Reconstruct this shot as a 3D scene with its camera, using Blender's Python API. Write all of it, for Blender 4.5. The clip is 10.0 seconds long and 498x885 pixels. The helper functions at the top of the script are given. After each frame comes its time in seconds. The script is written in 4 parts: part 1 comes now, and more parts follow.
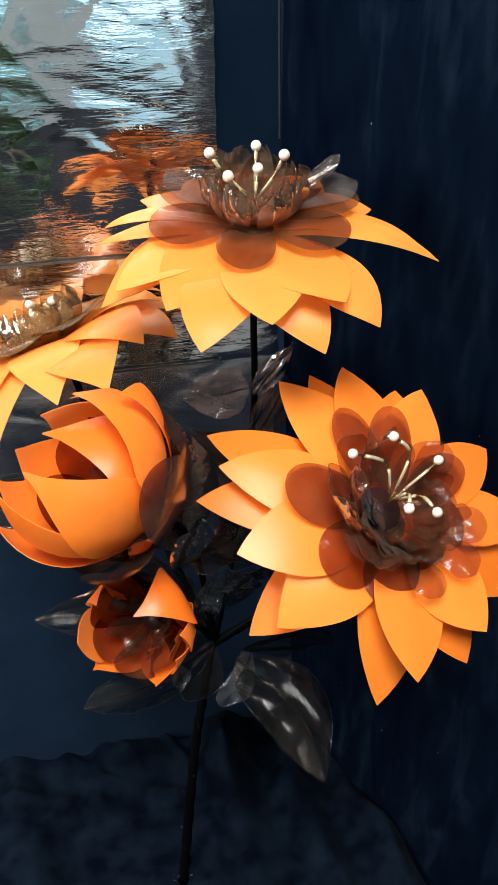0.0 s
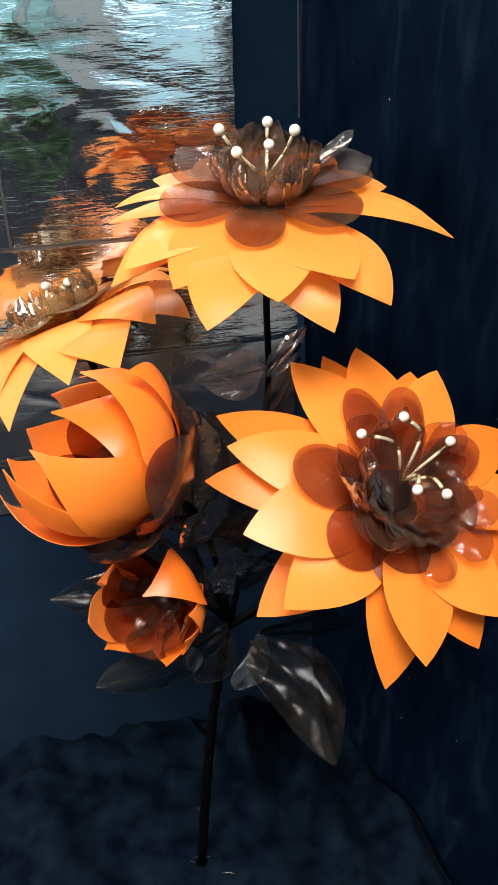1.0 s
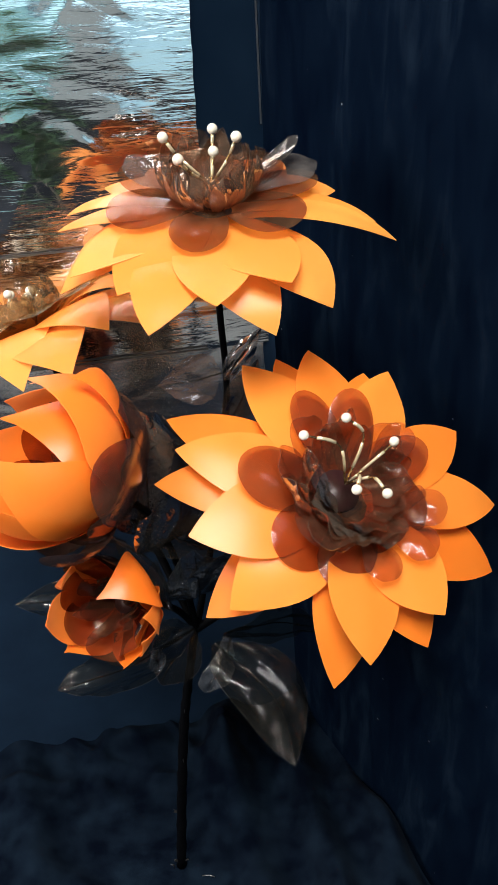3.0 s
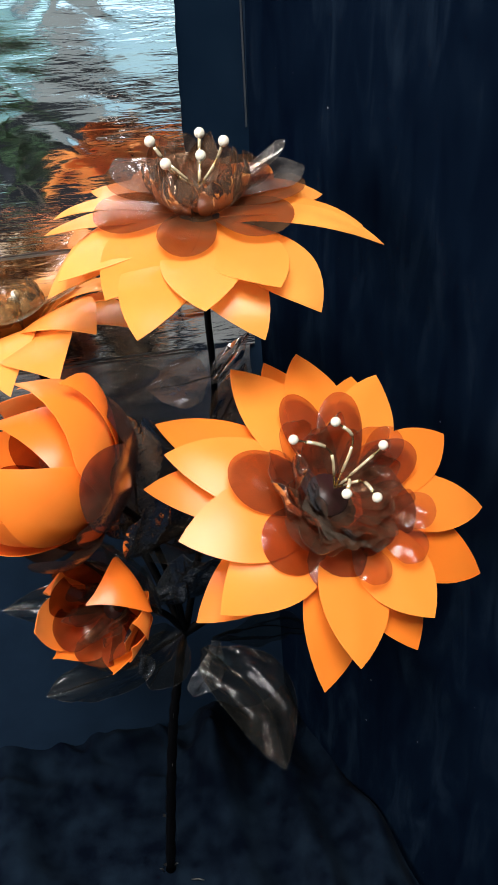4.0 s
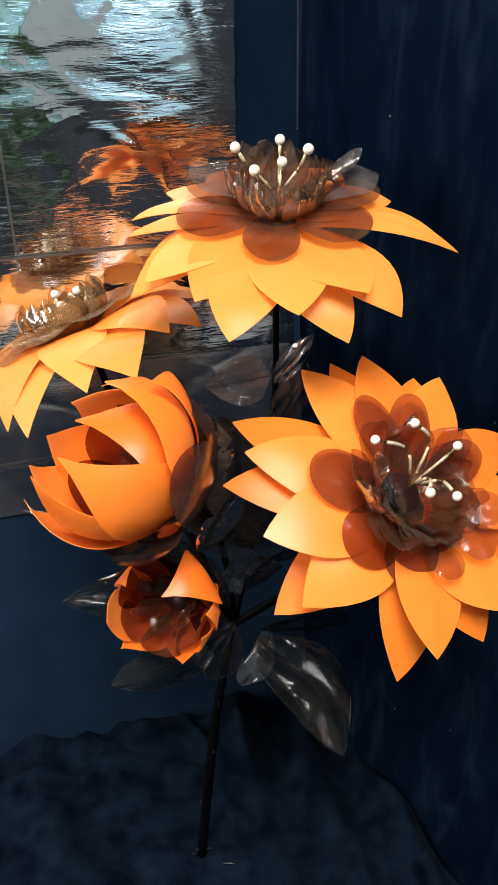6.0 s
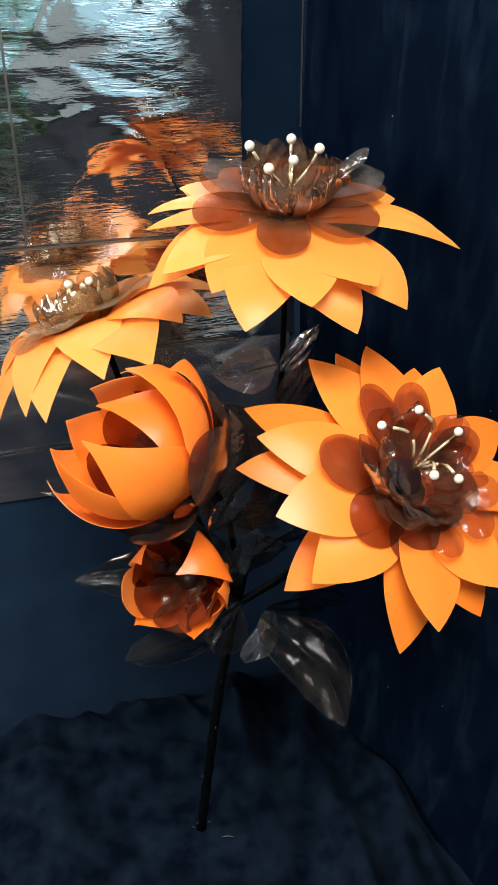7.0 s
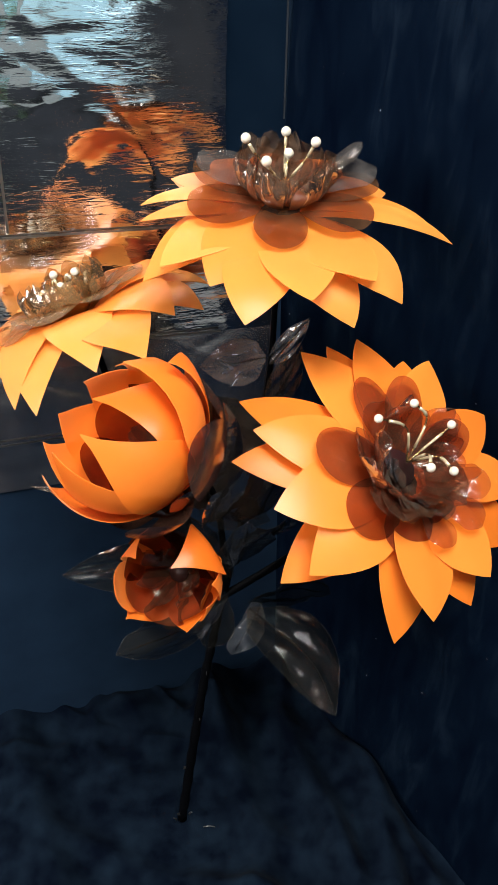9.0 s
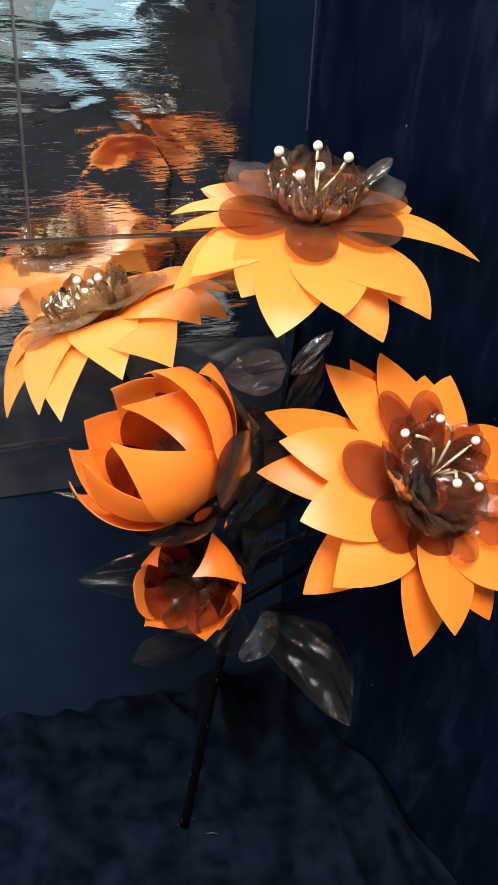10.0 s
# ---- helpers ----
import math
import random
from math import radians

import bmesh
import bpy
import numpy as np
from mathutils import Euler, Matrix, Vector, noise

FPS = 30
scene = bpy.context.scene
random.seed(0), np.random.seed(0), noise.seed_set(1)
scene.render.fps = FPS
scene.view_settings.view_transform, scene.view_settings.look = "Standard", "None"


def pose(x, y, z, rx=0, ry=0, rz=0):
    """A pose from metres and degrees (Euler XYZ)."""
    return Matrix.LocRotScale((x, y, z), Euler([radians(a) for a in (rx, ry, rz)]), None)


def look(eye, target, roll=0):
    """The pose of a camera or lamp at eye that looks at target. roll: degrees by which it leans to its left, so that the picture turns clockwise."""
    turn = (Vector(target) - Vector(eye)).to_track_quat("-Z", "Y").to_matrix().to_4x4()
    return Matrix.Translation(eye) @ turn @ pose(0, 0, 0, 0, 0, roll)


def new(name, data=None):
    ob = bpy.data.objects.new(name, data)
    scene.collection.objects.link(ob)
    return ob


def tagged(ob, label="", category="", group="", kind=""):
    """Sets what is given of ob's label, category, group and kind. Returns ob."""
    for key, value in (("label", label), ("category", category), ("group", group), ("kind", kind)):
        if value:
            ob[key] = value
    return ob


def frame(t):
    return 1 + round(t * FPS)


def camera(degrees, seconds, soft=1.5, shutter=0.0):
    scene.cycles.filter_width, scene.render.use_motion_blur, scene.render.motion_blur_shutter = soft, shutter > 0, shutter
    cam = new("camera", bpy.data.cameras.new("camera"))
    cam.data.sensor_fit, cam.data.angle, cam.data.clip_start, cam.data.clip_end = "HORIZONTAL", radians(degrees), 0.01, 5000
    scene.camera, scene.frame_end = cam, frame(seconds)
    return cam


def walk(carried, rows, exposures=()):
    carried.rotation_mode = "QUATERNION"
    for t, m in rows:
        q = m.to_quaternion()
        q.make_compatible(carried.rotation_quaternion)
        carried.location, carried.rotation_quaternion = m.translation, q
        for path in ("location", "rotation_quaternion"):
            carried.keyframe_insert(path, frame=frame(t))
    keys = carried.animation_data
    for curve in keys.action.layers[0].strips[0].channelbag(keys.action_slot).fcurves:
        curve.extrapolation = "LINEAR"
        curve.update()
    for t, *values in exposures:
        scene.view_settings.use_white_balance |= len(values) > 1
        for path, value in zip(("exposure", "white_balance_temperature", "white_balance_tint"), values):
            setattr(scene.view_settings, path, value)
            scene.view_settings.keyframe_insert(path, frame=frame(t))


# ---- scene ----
cam = camera(35.4, 10.0)
METRES, EYE, TILT, LEAN, TURN = 0.28, 0.98, -30.0, 0.0, 0.0
ROWS = [
    (0.0, 0.0, 0.0, 0.0, 0.0, 0.0, 0.0),
    (0.5, 0.0288, -0.0, -0.0026, 1.51, -0.14, -0.08),
    (1.0, 0.0725, 0.0198, -0.0249, 2.65, -0.77, -0.3),
    (1.5, 0.1358, 0.0187, -0.0316, 3.1, -0.55, 0.16),
    (2.0, 0.2002, 0.001, -0.0291, 3.51, 0.42, 0.45),
    (2.5, 0.2353, 0.0007, -0.0352, 3.66, -0.06, 0.2),
    (3.0, 0.2434, 0.0062, -0.0321, 3.46, -0.38, 0.51),
    (4.5, 0.1899, 0.0026, -0.0113, 1.67, -0.44, 0.71),
    (5.0, 0.1089, -0.0089, -0.0062, 1.56, -0.77, 0.22),
    (5.5, 0.0161, -0.0262, 0.0012, 1.09, -0.85, 0.23),
    (7.0, -0.1477, -0.1833, -0.0135, -1.11, -1.69, -0.26),
    (7.5, -0.1616, -0.2028, -0.0217, -1.06, -1.86, 0.14),
    (8.0, -0.1625, -0.1809, -0.0231, -1.5, -2.16, 0.01),
    (8.5, -0.189, -0.1821, -0.0159, -2.35, -2.3, -0.07),
    (9.0, -0.2681, -0.1799, -0.0046, -4.43, -2.41, -0.24),
    (9.5, -0.3461, -0.1869, 0.0171, -5.37, -1.96, -0.85),
    (10.0, -0.3753, -0.1809, 0.0161, -5.15, -2.16, -1.59),
]
walk(cam, [(t, pose(0, 0, EYE, TILT, LEAN, TURN) @ pose(METRES * x, METRES * y, METRES * z, 90 + pitch, roll, yaw)) for t, x, y, z, yaw, pitch, roll in ROWS])

# ---- world and light ----
world = bpy.data.worlds.new("sky")
scene.world = world
world.use_nodes = True
wn = world.node_tree.nodes
sky = wn.new("ShaderNodeTexSky")
sky.sky_type = "NISHITA"
sky.sun_disc = False
sky.sun_elevation = radians(38)
sky.sun_rotation = radians(20)
world.node_tree.links.new(sky.outputs["Color"], wn["Background"].inputs["Color"])
wn["Background"].inputs["Strength"].default_value = 0.05


def area_lamp(name, eye, target, wide, high, watts, colour):
    data = bpy.data.lights.new(name, "AREA")
    data.shape, data.size, data.size_y = "RECTANGLE", wide, high
    data.energy, data.color = watts, colour
    ob = new(name, data)
    ob.matrix_world = look(eye, target)
    return ob


LAMPS = [
    area_lamp("rear_window_low_light", (1.26, -2.26, 1.28), (1.26, 0, 1.28), 0.46, 0.38, 0.36, (0.52, 0.84, 1.0)),
    area_lamp("rear_window_sky_light", (1.26, -2.26, 1.88), (1.26, 0, 1.88), 0.46, 0.72, 1.9, (0.62, 0.88, 1.0)),
    area_lamp("rear_window_low_light", (0.205, -2.26, 1.28), (0.205, 0, 1.28), 0.98, 0.38, 0.50, (0.42, 0.86, 0.84)),
    area_lamp("rear_window_sky_light", (0.205, -2.26, 1.88), (0.205, 0, 1.88), 0.98, 0.72, 2.6, (0.55, 0.88, 0.95)),
    area_lamp("side_window_light", (-2.26, -0.75, 1.55), (0, -0.75, 1.55), 1.5, 1.3, 92, (1.0, 0.97, 0.95)),
    area_lamp("ceiling_light_glow", (0.05, -0.55, 2.53), (0.05, -0.55, 0), 1.1, 1.1, 112, (1.0, 0.98, 0.95)),
]


# ---- materials ----
def material(name):
    m = bpy.data.materials.new(name)
    m.use_nodes = True
    nt = m.node_tree
    nt.nodes.clear()
    out = nt.nodes.new("ShaderNodeOutputMaterial")
    return m, nt, out


def node(nt, kind, links=(), **values):
    n = nt.nodes.new("ShaderNode" + kind)
    for key, value in values.items():
        if key == "operation":
            n.operation = value
        else:
            n.inputs[key.replace("_", " ")].default_value = value
    for src, key in links:
        nt.links.new(src, n.inputs[key])
    return n


def coords(nt, scale=(1, 1, 1), turn=(0, 0, 0)):
    tc = nt.nodes.new("ShaderNodeTexCoord")
    mp = nt.nodes.new("ShaderNodeMapping")
    mp.inputs["Scale"].default_value = scale
    mp.inputs["Rotation"].default_value = turn
    nt.links.new(tc.outputs["Object"], mp.inputs["Vector"])
    return mp.outputs["Vector"]


def noise_tex(nt, vec, scale, detail=4.0, rough=0.55, distort=0.0):
    n = nt.nodes.new("ShaderNodeTexNoise")
    n.inputs["Scale"].default_value = scale
    n.inputs["Detail"].default_value = detail
    n.inputs["Roughness"].default_value = rough
    n.inputs["Distortion"].default_value = distort
    nt.links.new(vec, n.inputs["Vector"])
    return n.outputs["Fac"]


def ramp(nt, fac, stops):
    r = nt.nodes.new("ShaderNodeValToRGB")
    els = r.color_ramp.elements
    while len(els) < len(stops):
        els.new(0.5)
    for e, (p, c) in zip(els, stops):
        e.position, e.color = p, (*c, 1)
    nt.links.new(fac, r.inputs["Fac"])
    return r.outputs["Color"]


def bump(nt, height, strength, distance):
    b = nt.nodes.new("ShaderNodeBump")
    b.inputs["Strength"].default_value = strength
    b.inputs["Distance"].default_value = distance
    nt.links.new(height, b.inputs["Height"])
    return b.outputs["Normal"]


def plain(name, stops, scale=30, rough=0.5, metal=0.0, bump_scale=200, bump_by=0.2, bump_m=0.0005, stretch=(1, 1, 1), sheen=0.0, spec=0.5):
    m, nt, out = material(name)
    vec = coords(nt, stretch)
    col = ramp(nt, noise_tex(nt, vec, scale, 6.0), stops)
    p = nt.nodes.new("ShaderNodeBsdfPrincipled")
    nt.links.new(col, p.inputs["Base Color"])
    p.inputs["Roughness"].default_value = rough
    p.inputs["Metallic"].default_value = metal
    p.inputs["Sheen Weight"].default_value = sheen
    p.inputs["Specular IOR Level"].default_value = spec
    nt.links.new(bump(nt, noise_tex(nt, vec, bump_scale, 3.0), bump_by, bump_m), p.inputs["Normal"])
    nt.links.new(p.outputs["BSDF"], out.inputs["Surface"])
    return m


def petal_material(name, dark, light, through_part=0.43):
    """Satin orange plastic: faint lengthwise grain, a little light passes through."""
    m, nt, out = material(name)
    vec = coords(nt)
    info = nt.nodes.new("ShaderNodeObjectInfo")
    fac = noise_tex(nt, vec, 28.0, 5.0)
    mixed = node(nt, "Math", [(fac, 0), (info.outputs["Random"], 1)], operation="ADD")
    half = node(nt, "Math", [(mixed.outputs[0], 0)], operation="MULTIPLY")
    half.inputs[1].default_value = 0.5
    col = ramp(nt, half.outputs[0], [(0.25, dark), (0.75, light)])
    p = nt.nodes.new("ShaderNodeBsdfPrincipled")
    nt.links.new(col, p.inputs["Base Color"])
    rr = nt.nodes.new("ShaderNodeMapRange")
    rr.inputs["To Min"].default_value, rr.inputs["To Max"].default_value = 0.26, 0.38
    nt.links.new(noise_tex(nt, vec, 60.0, 4.0), rr.inputs["Value"])
    nt.links.new(rr.outputs["Result"], p.inputs["Roughness"])
    p.inputs["Specular IOR Level"].default_value = 0.5
    nt.links.new(bump(nt, noise_tex(nt, vec, 30.0, 2.0), 0.10, 0.0012), p.inputs["Normal"])
    t = nt.nodes.new("ShaderNodeBsdfTranslucent")
    t.inputs["Color"].default_value = (0.99, 0.68, 0.36, 1)
    mix = nt.nodes.new("ShaderNodeMixShader")
    mix.inputs["Fac"].default_value = through_part
    nt.links.new(p.outputs["BSDF"], mix.inputs[1])
    nt.links.new(t.outputs["BSDF"], mix.inputs[2])
    nt.links.new(mix.outputs["Shader"], out.inputs["Surface"])
    return m


def film_material(name, tint, haze, haze_part, rough=0.07, ior=1.55, wrinkle=0.3, scale=35.0, gloss=1.0):
    """Thin tinted clear plastic: tinted see-through, a little haze, Fresnel gloss."""
    m, nt, out = material(name)
    vec = coords(nt)
    var = ramp(nt, noise_tex(nt, vec, 40.0, 4.0), [(0.3, tuple(c * 0.85 for c in tint)), (0.7, tuple(min(1, c * 1.12) for c in tint))])
    tr = nt.nodes.new("ShaderNodeBsdfTransparent")
    nt.links.new(var, tr.inputs["Color"])
    df = nt.nodes.new("ShaderNodeBsdfDiffuse")
    df.inputs["Color"].default_value = (*haze, 1)
    nrm = bump(nt, noise_tex(nt, vec, scale, 3.0), wrinkle, 0.004)
    mx = nt.nodes.new("ShaderNodeMixShader")
    uneven = nt.nodes.new("ShaderNodeMapRange")
    uneven.inputs["From Min"].default_value, uneven.inputs["From Max"].default_value = 0.32, 0.68
    uneven.inputs["To Min"].default_value, uneven.inputs["To Max"].default_value = 0.45 * haze_part, 1.55 * haze_part
    nt.links.new(noise_tex(nt, vec, 0.8 * scale, 4.0, 0.6, 0.6), uneven.inputs["Value"])
    nt.links.new(uneven.outputs["Result"], mx.inputs["Fac"])
    nt.links.new(tr.outputs["BSDF"], mx.inputs[1])
    nt.links.new(df.outputs["BSDF"], mx.inputs[2])
    gl = nt.nodes.new("ShaderNodeBsdfGlossy")
    gl.inputs["Roughness"].default_value = rough
    nt.links.new(nrm, gl.inputs["Normal"])
    fr = nt.nodes.new("ShaderNodeFresnel")
    fr.inputs["IOR"].default_value = ior
    nt.links.new(nrm, fr.inputs["Normal"])
    m2 = nt.nodes.new("ShaderNodeMixShader")
    part_gloss = node(nt, "Math", [(fr.outputs["Fac"], 0)], operation="MULTIPLY")
    part_gloss.inputs[1].default_value = gloss
    nt.links.new(part_gloss.outputs[0], m2.inputs["Fac"])
    nt.links.new(mx.outputs["Shader"], m2.inputs[1])
    nt.links.new(gl.outputs["BSDF"], m2.inputs[2])
    nt.links.new(m2.outputs["Shader"], out.inputs["Surface"])
    return m


def foil_material(name, rough_lo, rough_hi, ripple=1.0, veil_part=0.012, veil_colour=(0.60, 0.58, 0.60)):
    """Mirror foil with fine crossways ripples and larger creases."""
    m, nt, out = material(name)
    p = nt.nodes.new("ShaderNodeBsdfPrincipled")
    p.inputs["Metallic"].default_value = 1.0
    dirt = noise_tex(nt, coords(nt), 9.0, 6.0)
    nt.links.new(ramp(nt, dirt, [(0.3, (0.74, 0.74, 0.75)), (0.7, (0.88, 0.88, 0.88))]), p.inputs["Base Color"])
    rr = nt.nodes.new("ShaderNodeMapRange")
    rr.inputs["To Min"].default_value, rr.inputs["To Max"].default_value = rough_lo, rough_hi
    nt.links.new(dirt, rr.inputs["Value"])
    nt.links.new(rr.outputs["Result"], p.inputs["Roughness"])
    fine = noise_tex(nt, coords(nt, (26, 26, 190)), 1.0, 3.0, 0.55, 0.5)
    broad = noise_tex(nt, coords(nt, (7, 7, 22)), 1.0, 3.0, 0.5, 0.6)
    b1 = nt.nodes.new("ShaderNodeBump")
    b1.inputs["Strength"].default_value, b1.inputs["Distance"].default_value = 0.42, 0.0012
    patch = nt.nodes.new("ShaderNodeMapRange")
    patch.inputs["From Min"].default_value, patch.inputs["From Max"].default_value = 0.38, 0.66
    patch.inputs["To Min"].default_value, patch.inputs["To Max"].default_value = 0.03 * ripple, 0.50 * ripple
    nt.links.new(noise_tex(nt, coords(nt, (1, 1, 1.6)), 7.0, 3.0), patch.inputs["Value"])
    nt.links.new(patch.outputs["Result"], b1.inputs["Strength"])
    nt.links.new(fine, b1.inputs["Height"])
    b2 = nt.nodes.new("ShaderNodeBump")
    b2.inputs["Strength"].default_value, b2.inputs["Distance"].default_value = 0.13, 0.003
    nt.links.new(broad, b2.inputs["Height"])
    nt.links.new(b1.outputs["Normal"], b2.inputs["Normal"])
    facet = nt.nodes.new("ShaderNodeTexVoronoi")
    facet.inputs["Scale"].default_value = 1.0
    nt.links.new(coords(nt, (34, 34, 58), (0.3, 0.5, 0)), facet.inputs["Vector"])
    where = nt.nodes.new("ShaderNodeMapRange")
    where.inputs["From Min"].default_value, where.inputs["From Max"].default_value = 0.46, 0.62
    where.inputs["To Max"].default_value = 0.14
    nt.links.new(noise_tex(nt, coords(nt), 8.0, 2.0), where.inputs["Value"])
    b3 = nt.nodes.new("ShaderNodeBump")
    b3.inputs["Distance"].default_value = 0.0022
    nt.links.new(where.outputs["Result"], b3.inputs["Strength"])
    nt.links.new(facet.outputs["Distance"], b3.inputs["Height"])
    nt.links.new(b2.outputs["Normal"], b3.inputs["Normal"])
    nt.links.new(b3.outputs["Normal"], p.inputs["Normal"])
    haze = nt.nodes.new("ShaderNodeBsdfDiffuse")
    haze.inputs["Color"].default_value = (*veil_colour, 1)
    mix = nt.nodes.new("ShaderNodeMixShader")
    veil = nt.nodes.new("ShaderNodeMapRange")
    veil.inputs["From Min"].default_value, veil.inputs["From Max"].default_value = 0.3, 0.7
    veil.inputs["To Min"].default_value, veil.inputs["To Max"].default_value = 0.0, veil_part
    nt.links.new(noise_tex(nt, coords(nt), 14.0, 5.0), veil.inputs["Value"])
    nt.links.new(veil.outputs["Result"], mix.inputs["Fac"])
    nt.links.new(p.outputs["BSDF"], mix.inputs[1])
    nt.links.new(haze.outputs["BSDF"], mix.inputs[2])
    nt.links.new(mix.outputs["Shader"], out.inputs["Surface"])
    return m


def streaked_panel(name, stops):
    """Dark painted board with upright brush streaks and a few pale specks."""
    m, nt, out = material(name)
    streak = noise_tex(nt, coords(nt, (36, 36, 9), (0.03, -0.02, 0)), 1.0, 6.0, 0.6, 0.8)
    cloud = noise_tex(nt, coords(nt, (1, 1, 0.6)), 9.0, 5.0, 0.6)
    both = node(nt, "Math", [(streak, 0), (cloud, 1)], operation="MULTIPLY")
    col = ramp(nt, both.outputs[0], stops)
    speck = nt.nodes.new("ShaderNodeTexVoronoi")
    speck.inputs["Scale"].default_value = 26.0
    nt.links.new(coords(nt), speck.inputs["Vector"])
    dot = ramp(nt, speck.outputs["Distance"], [(0.0, (1, 1, 1)), (0.035, (0, 0, 0))])
    mix = nt.nodes.new("ShaderNodeMix")
    mix.data_type = "RGBA"
    nt.links.new(dot, mix.inputs["Factor"])
    nt.links.new(col, mix.inputs["A"])
    mix.inputs["B"].default_value = (0.25, 0.27, 0.3, 1)
    p = nt.nodes.new("ShaderNodeBsdfPrincipled")
    nt.links.new(mix.outputs["Result"], p.inputs["Base Color"])
    p.inputs["Roughness"].default_value = 1.0
    p.inputs["Specular IOR Level"].default_value = 0.0
    nt.links.new(bump(nt, streak, 0.4, 0.001), p.inputs["Normal"])
    nt.links.new(p.outputs["BSDF"], out.inputs["Surface"])
    return m


ORANGE = petal_material("orange_plastic", (0.90, 0.345, 0.058), (0.97, 0.450, 0.100), 0.50)
ORANGE_WARM = petal_material("warm_orange_plastic", (0.89, 0.245, 0.028), (0.96, 0.330, 0.048))
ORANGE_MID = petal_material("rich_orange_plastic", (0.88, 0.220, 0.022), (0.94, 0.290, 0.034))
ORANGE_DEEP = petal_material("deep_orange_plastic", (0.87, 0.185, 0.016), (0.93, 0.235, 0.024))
BROWN = film_material("brown_film", (0.56, 0.36, 0.25), (0.21, 0.062, 0.026), 0.24, rough=0.13, wrinkle=0.20, scale=26.0, gloss=0.55)
TAN = film_material("tan_brown_film", (0.52, 0.36, 0.25), (0.18, 0.085, 0.042), 0.18, rough=0.12, wrinkle=0.20, scale=30.0, gloss=0.32)
CLEAR = film_material("clear_grey_film", (0.70, 0.62, 0.55), (0.42, 0.38, 0.35), 0.09, rough=0.09, wrinkle=0.5, scale=60.0, gloss=0.9)
SCRAP = film_material("pale_film_scrap", (0.60, 0.58, 0.58), (0.44, 0.48, 0.54), 0.07, rough=0.07, wrinkle=1.0, scale=80.0, gloss=1.0)
CALYX = film_material("calyx_film", (0.44, 0.20, 0.11), (0.11, 0.050, 0.032), 0.26, rough=0.25, wrinkle=0.08, gloss=0.35)
AMBER = film_material("amber_cup_film", (0.76, 0.60, 0.42), (0.36, 0.22, 0.10), 0.26, rough=0.10, wrinkle=0.4, scale=50.0, gloss=0.45)
LINING = film_material("dark_brown_film", (0.40, 0.18, 0.10), (0.075, 0.017, 0.008), 0.22, wrinkle=0.1, gloss=0.5)
CUP = film_material("brown_cup_film", (0.70, 0.56, 0.45), (0.30, 0.20, 0.14), 0.17, rough=0.10, wrinkle=0.35, scale=60.0, gloss=0.42)
CUP_DARK = film_material("dark_cup_film", (0.76, 0.55, 0.42), (0.20, 0.10, 0.060), 0.13, rough=0.10, wrinkle=0.40, scale=50.0, gloss=0.55)
SMOKE = film_material("smoky_leaf_film", (0.62, 0.57, 0.50), (0.16, 0.155, 0.14), 0.034, 0.11, 1.5, 0.20, 20.0, 0.48)
SMOKE_BROWN = film_material("hazy_leaf_film", (0.60, 0.53, 0.45), (0.25, 0.19, 0.145), 0.16, 0.09, 1.5, 0.80, 52.0, 0.8)
PALE_LEAF = film_material("pale_grey_leaf_film", (0.50, 0.48, 0.46), (0.36, 0.36, 0.38), 0.24, 0.10, 1.5, 0.5, 36.0, 0.9)
EDGE = plain("cut_film_edge", [(0.38, (0.012, 0.011, 0.010)), (0.68, (0.16, 0.15, 0.14))], 30, 0.25)
EDGE_BROWN = plain("cut_brown_edge", [(0.38, (0.020, 0.010, 0.006)), (0.68, (0.15, 0.10, 0.07))], 30, 0.25)
GLASS = film_material("tinted_glass", (0.80, 0.93, 0.97), (0.2, 0.2, 0.2), 0.02, 0.02, 1.45, 0.02, 4.0)
FOIL = foil_material("mirror_foil", 0.025, 0.085)
# brownish veil colour paints in a brown reflection on the lower strip
FOIL_DULL = foil_material("dull_mirror_foil", 0.10, 0.22, 0.2, 0.07, (0.58, 0.49, 0.43))
PANEL = streaked_panel("dark_panel_paint", [(0.13, (0.0009, 0.0023, 0.0066)), (0.27, (0.0018, 0.0045, 0.0106)), (0.42, (0.0060, 0.0115, 0.0209))])
NAVY = plain("navy_panel_cloth", [(0.3, (0.0039, 0.0122, 0.0276)), (0.7, (0.0077, 0.0209, 0.0435))], 14, 0.7, 0, 900, 0.2, 0.0004, sheen=0.01, spec=0.12)
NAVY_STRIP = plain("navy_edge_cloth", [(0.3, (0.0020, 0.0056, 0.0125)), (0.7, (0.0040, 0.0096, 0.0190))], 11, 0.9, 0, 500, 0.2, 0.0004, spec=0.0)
VELVET = plain("black_velvet", [(0.36, (0.0009, 0.0021, 0.0055)), (0.66, (0.0046, 0.0094, 0.0168))], 24, 0.95, 0, 700, 0.4, 0.0006, sheen=0.004, spec=0.02)
TAPE = plain("black_stem_tape", [(0.3, (0.0008, 0.001, 0.0016)), (0.7, (0.0022, 0.0024, 0.003))], 60, 0.5, 0, 250, 0.5, 0.0008, spec=0.04)
WIRE = plain("gold_wire", [(0.3, (0.70, 0.55, 0.25)), (0.7, (0.86, 0.72, 0.40))], 80, 0.25, 1.0)
PEARL = plain("pearl_white", [(0.3, (0.60, 0.55, 0.44)), (0.7, (0.68, 0.63, 0.52))], 120, 0.18, 0.0, 300, 0.05)
BUGLE = plain("glass_bugle_bead", [(0.3, (0.60, 0.50, 0.30)), (0.7, (0.78, 0.68, 0.46))], 90, 0.15, 0.5, 300, 0.05)
